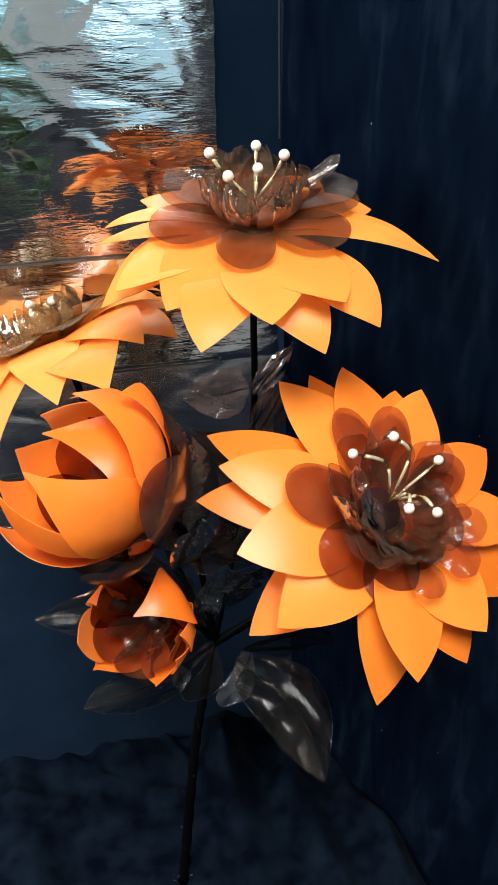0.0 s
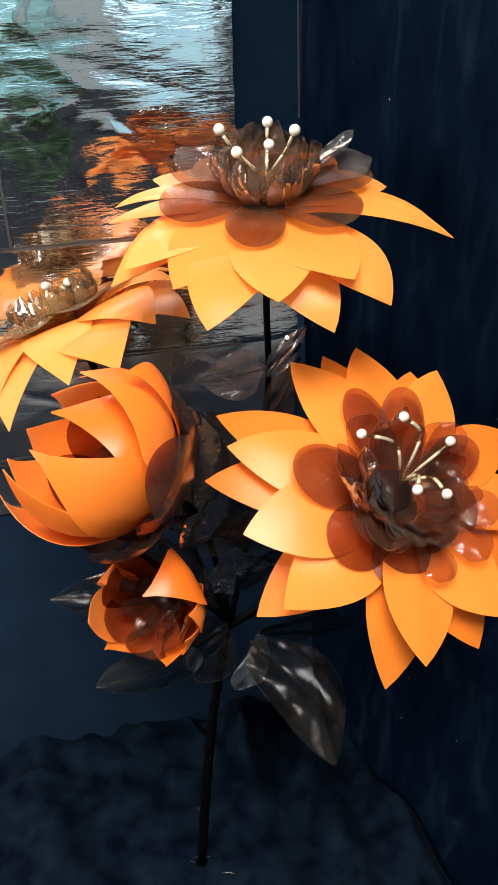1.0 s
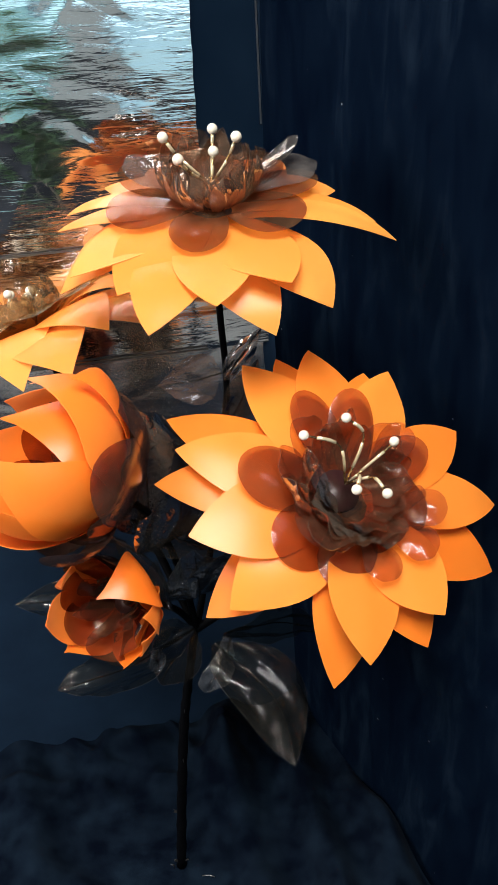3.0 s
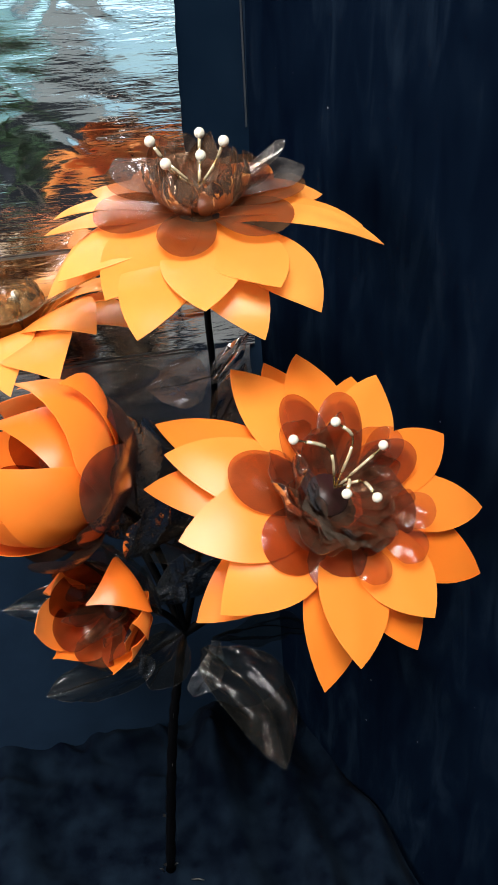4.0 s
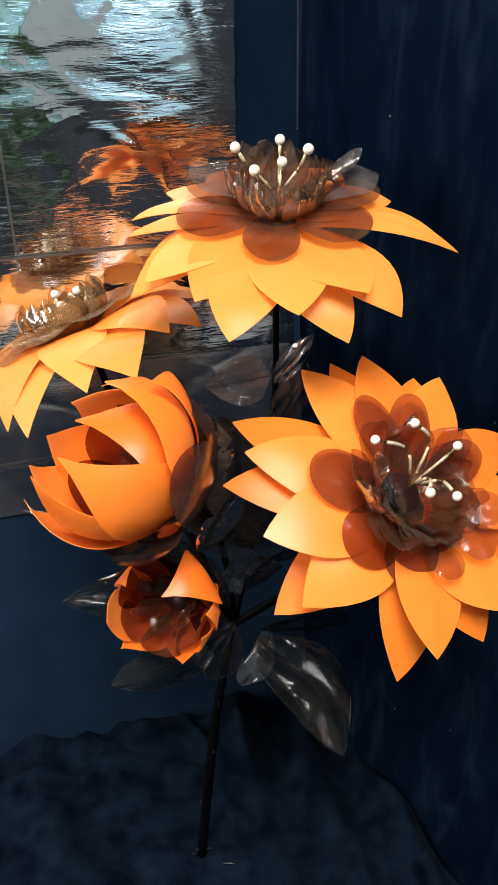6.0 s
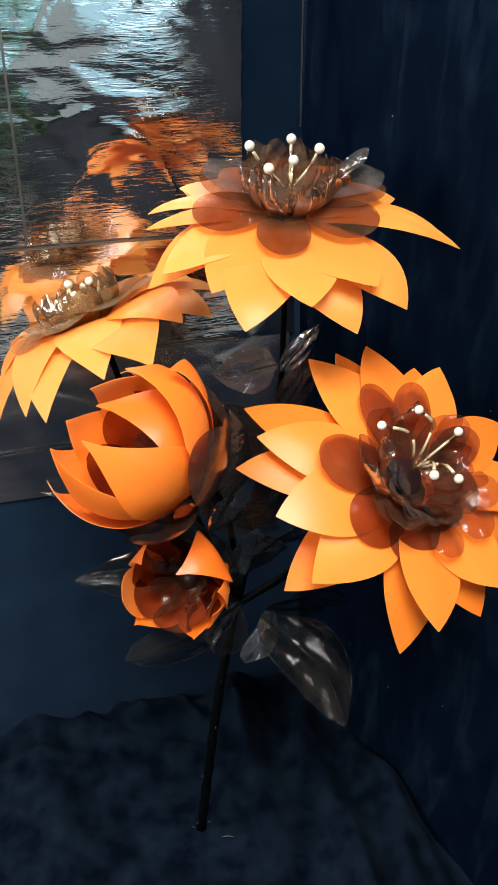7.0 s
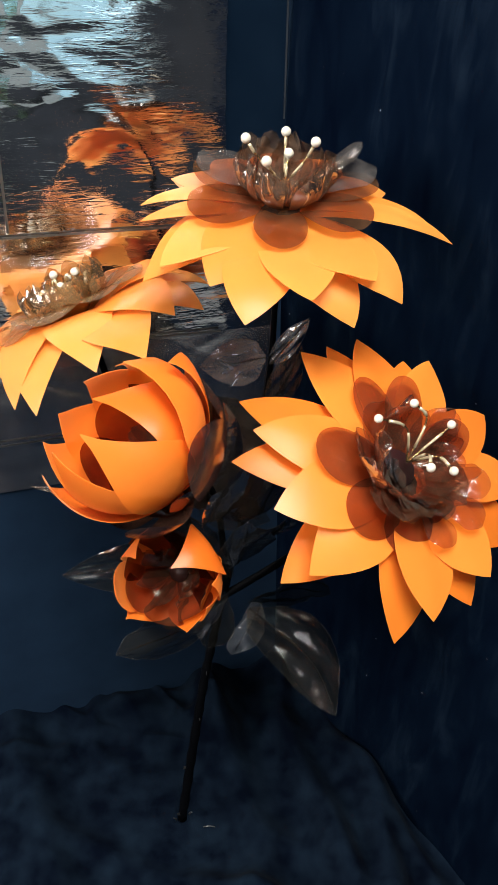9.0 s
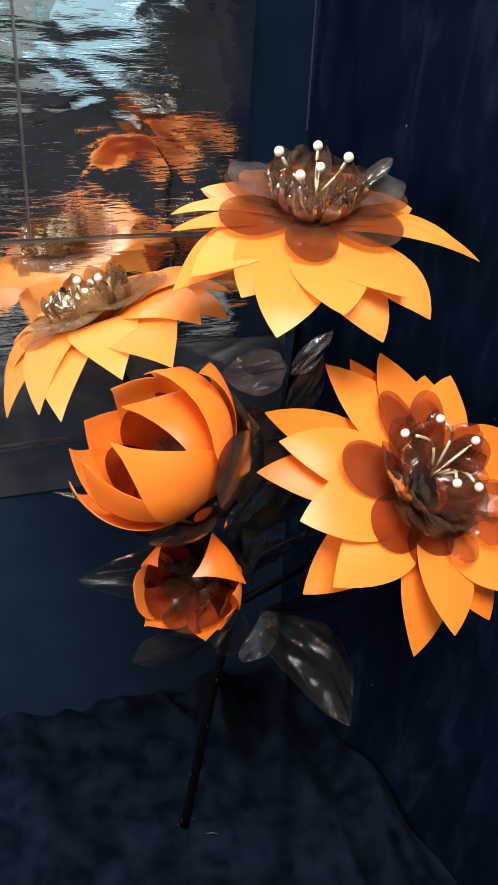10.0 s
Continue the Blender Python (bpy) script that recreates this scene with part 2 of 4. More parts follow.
DISH = plain("dark_brown_plastic", [(0.3, (0.020, 0.009, 0.005)), (0.7, (0.035, 0.007, 0.009))], 60, 0.5)
TAPE_CLEAR = plain("clear_joint_tape", [(0.3, (0.16, 0.15, 0.14)), (0.7, (0.28, 0.26, 0.24))], 20, 0.3, 0.9, 120, 0.4, 0.001)
PLASTER = plain("dark_blue_plaster", [(0.3, (0.012, 0.017, 0.026)), (0.7, (0.024, 0.031, 0.044))], 5, 0.85, 0, 60, 0.3, 0.002)
FLOOR = plain("grey_floor", [(0.3, (0.20, 0.21, 0.21)), (0.7, (0.27, 0.28, 0.28))], 6, 0.5, 0, 40, 0.2, 0.001)
FRAME = plain("grey_window_paint", [(0.3, (0.20, 0.24, 0.25)), (0.7, (0.28, 0.32, 0.33))], 20, 0.4, 0, 150, 0.1)
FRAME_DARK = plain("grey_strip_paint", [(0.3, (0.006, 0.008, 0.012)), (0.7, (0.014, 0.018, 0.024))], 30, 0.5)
GREEN = plain("house_plant_leaf", [(0.3, (0.03, 0.08, 0.03)), (0.7, (0.06, 0.13, 0.05))], 30, 0.45)
POT = plain("grey_clay_pot", [(0.3, (0.22, 0.20, 0.18)), (0.7, (0.30, 0.27, 0.24))], 20, 0.7)
GRASS = plain("outdoor_ground", [(0.3, (0.04, 0.07, 0.02)), (0.7, (0.09, 0.12, 0.05))], 2, 0.9, 0, 30, 0.5, 0.01)


# ---- mesh helpers ----
def mesh_of(name, verts, faces, mat, smooth=True):
    me = bpy.data.meshes.new(name)
    me.from_pydata([tuple(map(float, v)) for v in verts], [], faces)
    if smooth:
        me.polygons.foreach_set("use_smooth", [True] * len(me.polygons))
    me.materials.append(mat)
    me.update()
    return me


def part(name, me, parent, label=""):
    ob = new(name, me)
    ob.parent = parent
    return tagged(ob, label)


def box(lo, hi, bevel=0.0):
    bm = bmesh.new()
    bmesh.ops.create_cube(bm, size=1.0)
    for v in bm.verts:
        v.co = Vector([l + (c + 0.5) * (h - l) for c, l, h in zip(v.co, lo, hi)])
    if bevel:
        bmesh.ops.bevel(bm, geom=bm.edges[:], offset=bevel, segments=2, affect="EDGES", profile=0.5)
    return bm


def from_bm(name, bm, mat, smooth=False):
    me = bpy.data.meshes.new(name)
    bm.to_mesh(me)
    bm.free()
    me.materials.append(mat)
    if smooth:
        me.polygons.foreach_set("use_smooth", [True] * len(me.polygons))
    return me


def sheet(grid, thick=0.0):
    """Verts and faces of a sheet from an (n, m, 3) grid; with thick, a closed body that thick."""
    n, m, _ = grid.shape
    idx = np.arange(n * m).reshape(n, m)
    quads = np.stack([idx[:-1, :-1], idx[1:, :-1], idx[1:, 1:], idx[:-1, 1:]], -1).reshape(-1, 4)
    if thick <= 0:
        return grid.reshape(-1, 3), quads.tolist()
    du, dv = np.gradient(grid, axis=0), np.gradient(grid, axis=1)
    du[-1], dv[-1] = du[-2], dv[-2]
    nrm = np.cross(du, dv)
    nrm /= np.maximum(np.linalg.norm(nrm, axis=2, keepdims=True), 1e-9)
    nrm[-2:] = nrm[-3]
    nrm[:, 0], nrm[:, -1] = nrm[:, 1], nrm[:, -2]
    low = grid - nrm * thick
    verts = np.concatenate([grid.reshape(-1, 3), low.reshape(-1, 3)])
    k = n * m
    faces = quads.tolist() + (quads[:, ::-1] + k).tolist()
    rim = [*idx[:, 0], *idx[-1, 1:], *idx[::-1, -1][1:], *idx[0, ::-1][1:]]
    e, q = len(rim), 2 * k
    verts = np.concatenate([verts, verts[rim], verts[[i + k for i in rim]]])
    for i in range(e - 1):
        faces.append([q + i + 1, q + i, q + e + i, q + e + i + 1])
    return verts, faces


def bezier(p0, p1, p2, u):
    u = u[:, None]
    return (1 - u) ** 2 * p0 + 2 * u * (1 - u) * p1 + u ** 2 * p2


def spline(points, steps=8):
    """A smooth line through the points (Catmull-Rom)."""
    p = [np.array(q, float) for q in points]
    p = [2 * p[0] - p[1], *p, 2 * p[-1] - p[-2]]
    out = []
    for a, b, c, d in zip(p, p[1:], p[2:], p[3:]):
        for t in np.linspace(0, 1, steps, endpoint=False):
            out.append(0.5 * (2 * b + (c - a) * t + (2 * a - 5 * b + 4 * c - d) * t ** 2 + (3 * b - a - 3 * c + d) * t ** 3))
    out.append(p[-2])
    return np.array(out)


def tube(line, radii, sides=8):
    line = np.array(line, float)
    n = len(line)
    radii = np.full(n, radii, float) if np.isscalar(radii) else np.array(radii, float)
    tan = np.gradient(line, axis=0)
    tan /= np.linalg.norm(tan, axis=1, keepdims=True)
    ref = np.array([0.31, 0.87, 0.38])
    s = np.cross(tan, ref)
    s /= np.linalg.norm(s, axis=1, keepdims=True)
    w = np.cross(tan, s)
    a = np.linspace(0, 2 * np.pi, sides, endpoint=False)
    ring = line[:, None] + radii[:, None, None] * (np.cos(a)[None, :, None] * s[:, None] + np.sin(a)[None, :, None] * w[:, None])
    verts = ring.reshape(-1, 3)
    faces = []
    for i in range(n - 1):
        for j in range(sides):
            k = (j + 1) % sides
            faces.append([i * sides + j, i * sides + k, (i + 1) * sides + k, (i + 1) * sides + j])
    faces.append(list(range(sides))[::-1])
    faces.append(list(range((n - 1) * sides, n * sides)))
    return verts, faces


def ball(centre, r):
    bm = bmesh.new()
    bmesh.ops.create_uvsphere(bm, u_segments=16, v_segments=10, radius=r)
    bmesh.ops.translate(bm, verts=bm.verts, vec=Vector(centre))
    return bm


# ---- flower parts ----
def outline(u, full, tip, root=0.42, sharp=0.86):
    """Half width of a petal along its length, 1 at most: full is where it is widest."""
    w = np.where(u < full, root + (1 - root) * np.sin(np.pi / 2 * np.clip(u / full, 0, 1)), 0)
    k = np.clip((u - full) / (1 - full), 0, 1)
    after = np.sqrt(np.clip(1 - k ** 2, 0, 1)) if tip == "round" else np.cos(np.pi / 2 * k) ** sharp
    return np.where(u < full, w, np.maximum(after, 0.012))


def petal_grid(rng, az, reach, h, half, r0, z0, k, lift, curve, full, tip, twist=0.0, rough=0.0003, belly=None, skew=0.0, root=0.42, sharp=0.86):
    """A petal in the flower's own frame: root at (r0, z0) of its upright plane, tip at (reach, h)."""
    n, m = 15, 9
    u = np.linspace(0, 1, n)
    if tip == "round":
        u = 1 - (1 - u) ** 1.6
    p0, p2 = np.array([r0, z0]), np.array([reach, h])
    p1 = np.array([r0 + k * (reach - r0), z0 + lift])
    if belly:
        p1 = np.array(belly)
    mid = bezier(p0, p1, p2, u)
    tan = np.gradient(mid, axis=0)
    tan /= np.linalg.norm(tan, axis=1, keepdims=True)
    nrm = np.stack([-tan[:, 1], tan[:, 0]], 1)
    v = np.linspace(-1, 1, m)
    x = half * outline(u, full, tip, root, sharp)[:, None] * v[None] + skew * u[:, None] ** 2
    drop = -curve * x ** 2 + twist * x * u[:, None]
    ph = rng.uniform(0, 6.3, 3)
    w = (x - skew * u[:, None] ** 2) / half
    drop = drop + rough * (np.sin(9 * u[:, None] + ph[0] + 2 * w) + np.sin(5 * w + 4 * u[:, None] + ph[1])) * u[:, None]
    r = mid[:, :1] + nrm[:, :1] * drop
    z = mid[:, 1:] + nrm[:, 1:] * drop
    a = radians(az)
    return np.stack([r * math.cos(a) - x * math.sin(a), r * math.sin(a) + x * math.cos(a), z], 2)


def stamen(thing, root, tip, bend, rng, r_pearl=0.0042):
    root, tip = np.array(root, float), np.array(tip, float)
    mid = (root + tip) / 2 + np.array(bend, float)
    line = spline([root, mid, tip], 6)
    ob = part("stamen", mesh_of("stamen", *tube(line, 0.0008, 6), WIRE), thing, "gold wire stamen")
    part("bead", mesh_of("bead", *tube(line[7:11], 0.0014, 7), BUGLE), ob, "pale glass bugle bead")
    part("bead", mesh_of("bead", *tube(line[2:6], 0.0012, 7), BUGLE), ob, "pale glass bugle bead")
    part("pearl", from_bm("pearl", ball(tip, r_pearl), PEARL, True), ob, "cream pearl bead")


def thing_at(name, m, label, category, group=""):
    ob = new(name)
    ob.empty_display_size = 0.02
    ob.matrix_world = m
    return tagged(ob, label, category, group)


def flower_frame(centre, axis):
    a = Vector(axis).normalized()
    e1 = Vector((0, 0, 1)).cross(a).normalized() if abs(a.z) < 0.9 else (Vector((1, 0, 0)) - a * a.x).normalized()
    e2 = a.cross(e1)
    m = Matrix((e1, e2, a)).transposed().to_4x4()
    m.translation = centre
    return m


def add_petals(thing, rng, rows, mat, name="petal", thick=0.0006, label="", **shape):
    """rows: azimuth, reach, height of the tip, half width, and optionally root height, lift, sideways skew of the tip, and the belly's radius and height."""
    for row in rows:
        az, reach, h, half = row[:4]
        s = dict(r0=0.016, z0=0.0, k=0.55, lift=0.02, curve=None, full=0.46, tip="point", twist=0.0)
        s.update(shape)
        if len(row) > 4:
            s["z0"] = row[4]
        if len(row) > 5:
            s["lift"] = row[5]
        if len(row) > 6:
            s["skew"] = row[6]
        if len(row) > 7:
            s["belly"] = row[7:9]
        if s["curve"] is None:
            s["curve"] = rng.uniform(0.2, 2.6)
        s["twist"] += rng.uniform(-0.10, 0.10)
        g = petal_grid(rng, az, reach, h, half, **s)
        part(name, mesh_of(name, *sheet(g, thick), mat), thing, label)


def stem_part(thing, world_points, r_top, r_low, name="stem"):
    inv = thing.matrix_world.inverted()
    line = spline([tuple(inv @ Vector(p)) for p in world_points], 8)
    part(name, mesh_of(name, *tube(line, np.linspace(r_top, r_low, len(line)), 9), TAPE), thing, "black taped wire stem")


FLOWERS = "orange flowers of the bouquet"
JOIN = (-0.036, 0.592, 0.400)


def flower_upright():
    rng = np.random.default_rng(11)
    t = thing_at("artificial_flower", flower_frame((0.004, 0.620, 0.824), (0.02, -0.26, 0.966)),
                 "open orange plastic flower facing up, smoky brown cup and pearl stamens", "flower", FLOWERS)
    low, high = -0.008, -0.003
    add_petals(t, rng, [(-17, .147, -.007, .014, low, .032), (-47, .135, -.028, .030, low, 0, 0, .100, .004), (-82, .127, -.036, .030, low, 0, .034, .100, .008), (-105, .141, -.024, .030, low, 0, 0, .102, .008),
                        (-150, .133, -.038, .027, low, .018), (-166, .122, -.006, .011, low, .020), (30, .105, -.020, .027, low), (75, .10, -.018, .027, low),
                        (110, .102, -.020, .027, low), (148, .108, -.018, .027, low), (-143, .127, -.016, .027, low + .002, .014)], ORANGE, lift=0.012)
    add_petals(t, rng, [(-61, .128, .003, .031, high, .004), (-85, .134, -.001, .031, high, .004), (-122, .118, -.016, .032, high, .012),
                        (177, .120, -.012, .011, high, .018), (-8, .128, -.006, .014, high, .022), (22, .106, -.010, .024, high), (53, .088, .002, .027, high),
                        (90, .092, -.004, .028, high), (125, .096, -.006, .028, high), (155, .104, -.008, .022, high)], ORANGE, lift=0.010)
    add_petals(t, rng, [(-97, .076, .004, .022), (-160, .084, .006, .028), (-30, .080, .008, .028), (158, .080, .018, .025), (12, .084, .014, .025),
                        (52, .074, .014, .025), (108, .074, .012, .025)], TAN, "brown_petal", 0.0, "round brown see-through petal",
               z0=0.006, lift=0.007, k=0.5, curve=1.5, full=0.6, tip="round", root=0.5)
    add_petals(t, rng, [(24, .088, .018, .024), (152, .080, .020, .022)], CLEAR, "film_petal", 0.0, "crinkled clear grey film petal",
               z0=0.008, lift=0.012, k=0.5, curve=3.0, full=0.62, tip="round", root=0.4, rough=0.0012)
    add_petals(t, rng, [(14, .062, .048, .006), (26, .074, .040, .009)], CLEAR, "film_petal", 0.0, "upright clear film strip",
               z0=0.010, lift=0.018, k=0.8, curve=3.0, full=0.6, tip="point", rough=0.0010)
    cup(t, rng, (0.0, -0.002), 0.004, 0.047, 0.042, 14, film=CUP, half=0.0086, crumple=0.0018, fold=-30.0, splay=0.96)
    for az, r, h in ((172, .035, .052), (89, .030, .047), (-6, .021, .055), (-126, .034, .050), (79, .011, .038)):
        a = radians(az)
        stamen(t, (0, 0, .016), (r * math.cos(a), r * math.sin(a), h), (0.2 * r * math.cos(a), 0.2 * r * math.sin(a), .004), rng)
    stem_part(t, [(0.004, 0.618, 0.826), (0.004, 0.625, 0.735), (0.004, 0.640, 0.640), (-0.012, 0.622, 0.520), JOIN], 0.0028, 0.0036)


def rim_line(g):
    """The line round a sheet's free edge."""
    return np.concatenate([g[2:, 0], g[-1, 1:-1], g[2:, -1][::-1]])


def cup(t, rng, shift, z0, high, wide, count=10, rings=3, film=None, half=0.0120, crumple=0.0010, splay=1.0, fold=-12.0, near=0.0, flop=0.0, tip="point", dish=0.34):
    """The upright cup of clear brown petals round the stamens, ring within ring; those towards the azimuth near flop outwards."""
    for ring in range(rings):
        w = wide * (1.0, 0.80, 0.58)[ring]
        for i in range(count - ring):
            az = 360 / (count - ring) * (i + 0.5 * ring) + rng.uniform(-9, 9)
            bow = flop * max(0.0, math.cos(radians(az - near)))
            reach = w * rng.uniform(0.82, 1.06) * splay * (1 + 0.35 * bow)
            top = z0 + high * rng.uniform(0.72, 1.0) * (1.0, 0.95, 0.72)[ring] * (1 - 0.55 * bow)
            g = petal_grid(rng, az, reach, top, half * rng.uniform(0.8, 1.2) * wide / 0.04 * (1.0, 0.9, 0.75)[ring], 0.45 * w, z0, 1.0, 0.012, fold * rng.uniform(0.5, 1.2), 0.52, tip,
                           rng.uniform(-0.4, 0.4), crumple, (1.10 * w, z0 + 0.34 * high), sharp=0.42)
            g[:, :, 0] += shift[0]
            g[:, :, 1] += shift[1]
            ob = part("cup_petal", mesh_of("cup_petal", *sheet(g), film or CUP), t, "clear smoky brown cup petal")
            part("rim", mesh_of("rim", *tube(rim_line(g), 0.00011, 4), EDGE_BROWN), ob, "pale cut film edge")
    r = dish * wide
    bottom = [(shift[0], shift[1], z0 - 0.008), (shift[0], shift[1], z0 - 0.002), (shift[0], shift[1], z0 + 0.001)]
    part("flower_centre", mesh_of("flower_centre", *tube(bottom, [0.5 * r, 0.95 * r, r], 20), DISH), t, "dark brown plastic cup bottom")


def flower_facing():
    rng = np.random.default_rng(12)
    t = thing_at("artificial_flower", flower_frame((0.108, 0.490, 0.628), (0.344, -0.535, 0.772)),
                 "large open orange plastic flower tilted forwards, brown round inner petals", "flower", FLOWERS)
    low, high = -0.004, 0.003
    add_petals(t, rng, [(130, .153, -.026, .028, low), (150, .145, -.034, .027, low), (-165, .128, -.051, .028, low, 0, 0, .072, -.0275), (-117, .132, -.036, .027, low),
                        (-83, .121, -.016, .028, low), (-41, .138, -.022, .030, low), (85, .141, -.024, .026, low), (53, .127, -.012, .026, low),
                        (-4, .106, -.010, .020, low), (28, .100, -.012, .022, low)], ORANGE_MID, lift=0.008)
    add_petals(t, rng, [(141, .138, -.012, .028, high), (171, .128, -.005, .031, high), (-162, .121, -.019, .032, high), (-112, .121, .005, .028, high),
                        (-78, .106, .014, .030, high), (-19, .134, -.006, .024, high), (11, .124, .002, .025, high), (47, .121, .010, .027, high),
                        (75, .139, -.010, .029, high), (99, .142, -.018, .030, high)], ORANGE_WARM, lift=0.014)
    add_petals(t, rng, [(146, .094, .016, .025), (-166, .078, .008, .025), (-122, .072, .006, .025), (-72, .063, .004, .017), (-23, .068, .006, .022),
                        (16, .075, .022, .018), (66, .088, .022, .019), (92, .094, .014, .019)], BROWN, "brown_petal", 0.0, "round brown see-through petal",
               z0=0.008, lift=0.008, k=0.5, curve=6.0, full=0.6, tip="round")
    add_petals(t, rng, [(168, .062, .036, .014), (-168, .064, .030, .015), (-100, .068, .024, .015), (-62, .070, .026, .015), (-32, .066, .032, .015), (30, .066, .034, .014)],
               CUP_DARK, "cup_petal", 0.0, "splayed smoky brown film petal", z0=0.012, lift=0.018, k=0.6, r0=0.03, curve=14.0, full=0.6, tip="round", rough=0.0012)
    cup(t, rng, (-0.010, 0.010), 0.010, 0.048, 0.047, 10, film=CUP_DARK, rings=2, half=0.0140, crumple=0.0022, splay=1.08, fold=-20.0, near=-140, flop=0.55, tip="round", dish=0.36)
    add_petals(t, rng, [(-172, .044, .036, .020), (-138, .040, .030, .020), (-104, .044, .032, .018), (170, .034, .040, .013)],
               SMOKE_BROWN, "film_petal", 0.0, "dark crumpled film petal", z0=0.012, r0=0.020, lift=0.016, k=0.8, curve=-10.0, full=0.55, tip="round", rough=0.0024)
    add_petals(t, rng, [(150, .046, .044, .011), (165, .040, .036, .010), (-120, .034, .030, .009)], SCRAP, "film_scrap", 0.0, "crumpled pale film scrap",
               z0=0.016, r0=0.022, lift=0.010, k=0.6, curve=-14.0, full=0.55, tip="round", rough=0.0020)
    for az, r, h in ((128, .061, .050), (97, .048, .060), (40, .033, .054), (-171, .030, .068), (-118, .016, .065)):
        a = radians(az)
        stamen(t, (-.010, .010, .024), (r * math.cos(a), r * math.sin(a), h), (0.009 + 0.006 * math.cos(a - 0.9), 0.004, .010), rng, 0.0037)
    stem_part(t, [(0.106, 0.493, 0.626), (0.085, 0.535, 0.565), (0.03, 0.575, 0.470), JOIN], 0.0035, 0.0045)


def flower_leaning():
    rng = np.random.default_rng(13)
    t = thing_at("artificial_flower", flower_frame((-0.178, 0.695, 0.672), (-0.35, 0.15, 0.92)),
                 "open orange plastic flower leaning towards the mirror foil, pearl stamens", "flower", FLOWERS)
    low, high = 0.0, 0.006
    add_petals(t, rng, [(-31, .143, -.005, .031, low), (-65, .158, -.012, .036, low), (-106, .148, -.028, .030, low), (-140, .134, -.026, .028, low), (-8, .134, .004, .024, low),
                        (25, .124, .0, .028, low), (60, .12, .0, .027, low), (100, .12, .0, .027, low), (140, .12, -.005, .027, low), (178, .12, -.015, .027, low)],
               ORANGE, lift=0.050, k=0.64, full=0.52, sharp=0.95)
    add_petals(t, rng, [(-46, .143, .006, .035, high), (-81, .140, -.010, .033, high), (-116, .140, -.021, .027, high), (-15, .118, .024, .026, high), (12, .113, .024, .026, high),
                        (50, .11, .018, .028, high), (90, .11, .016, .028, high), (130, .11, .012, .028, high), (165, .11, .0, .028, high), (-155, .120, -.016, .026, high)],
               ORANGE, lift=0.054, k=0.64, full=0.50, sharp=0.95)
    add_petals(t, rng, [(-128, .096, .024, .030), (-95, .094, .034, .030), (-62, .092, .038, .030), (-30, .086, .040, .028), (15, .078, .034, .026), (60, .076, .034, .026),
                        (105, .076, .030, .026), (150, .076, .026, .026), (-165, .080, .020, .026)], AMBER, "brown_petal", 0.0, "round brown see-through petal",
               z0=0.020, lift=0.026, k=0.6, curve=-3.0, full=0.6, tip="round")
    cup(t, rng, (-0.004, -0.014), 0.020, 0.047, 0.049, 13, splay=0.84, film=AMBER, half=0.0105, crumple=0.0016, fold=-26.0)
    for az, r, h in ((130, .020, .058), (44, .013, .055), (-100, .018, .050), (-150, .026, .048), (0, .022, .050), (-60, .010, .046), (170, .010, .060), (61, .019, .054), (-136, .028, .044), (-170, .030, .040), (-30, .026, .046), (95, .024, .050)):
        a = radians(az)
        stamen(t, (0, 0, .016), (r * math.cos(a), r * math.sin(a), h), (0.5 * r * math.cos(a + 0.6), 0.5 * r * math.sin(a + 0.6), .008), rng)
    stem_part(t, [(-0.175, 0.694, 0.668), (-0.150, 0.680, 0.600), (-0.090, 0.640, 0.500), JOIN], 0.0035, 0.0045)


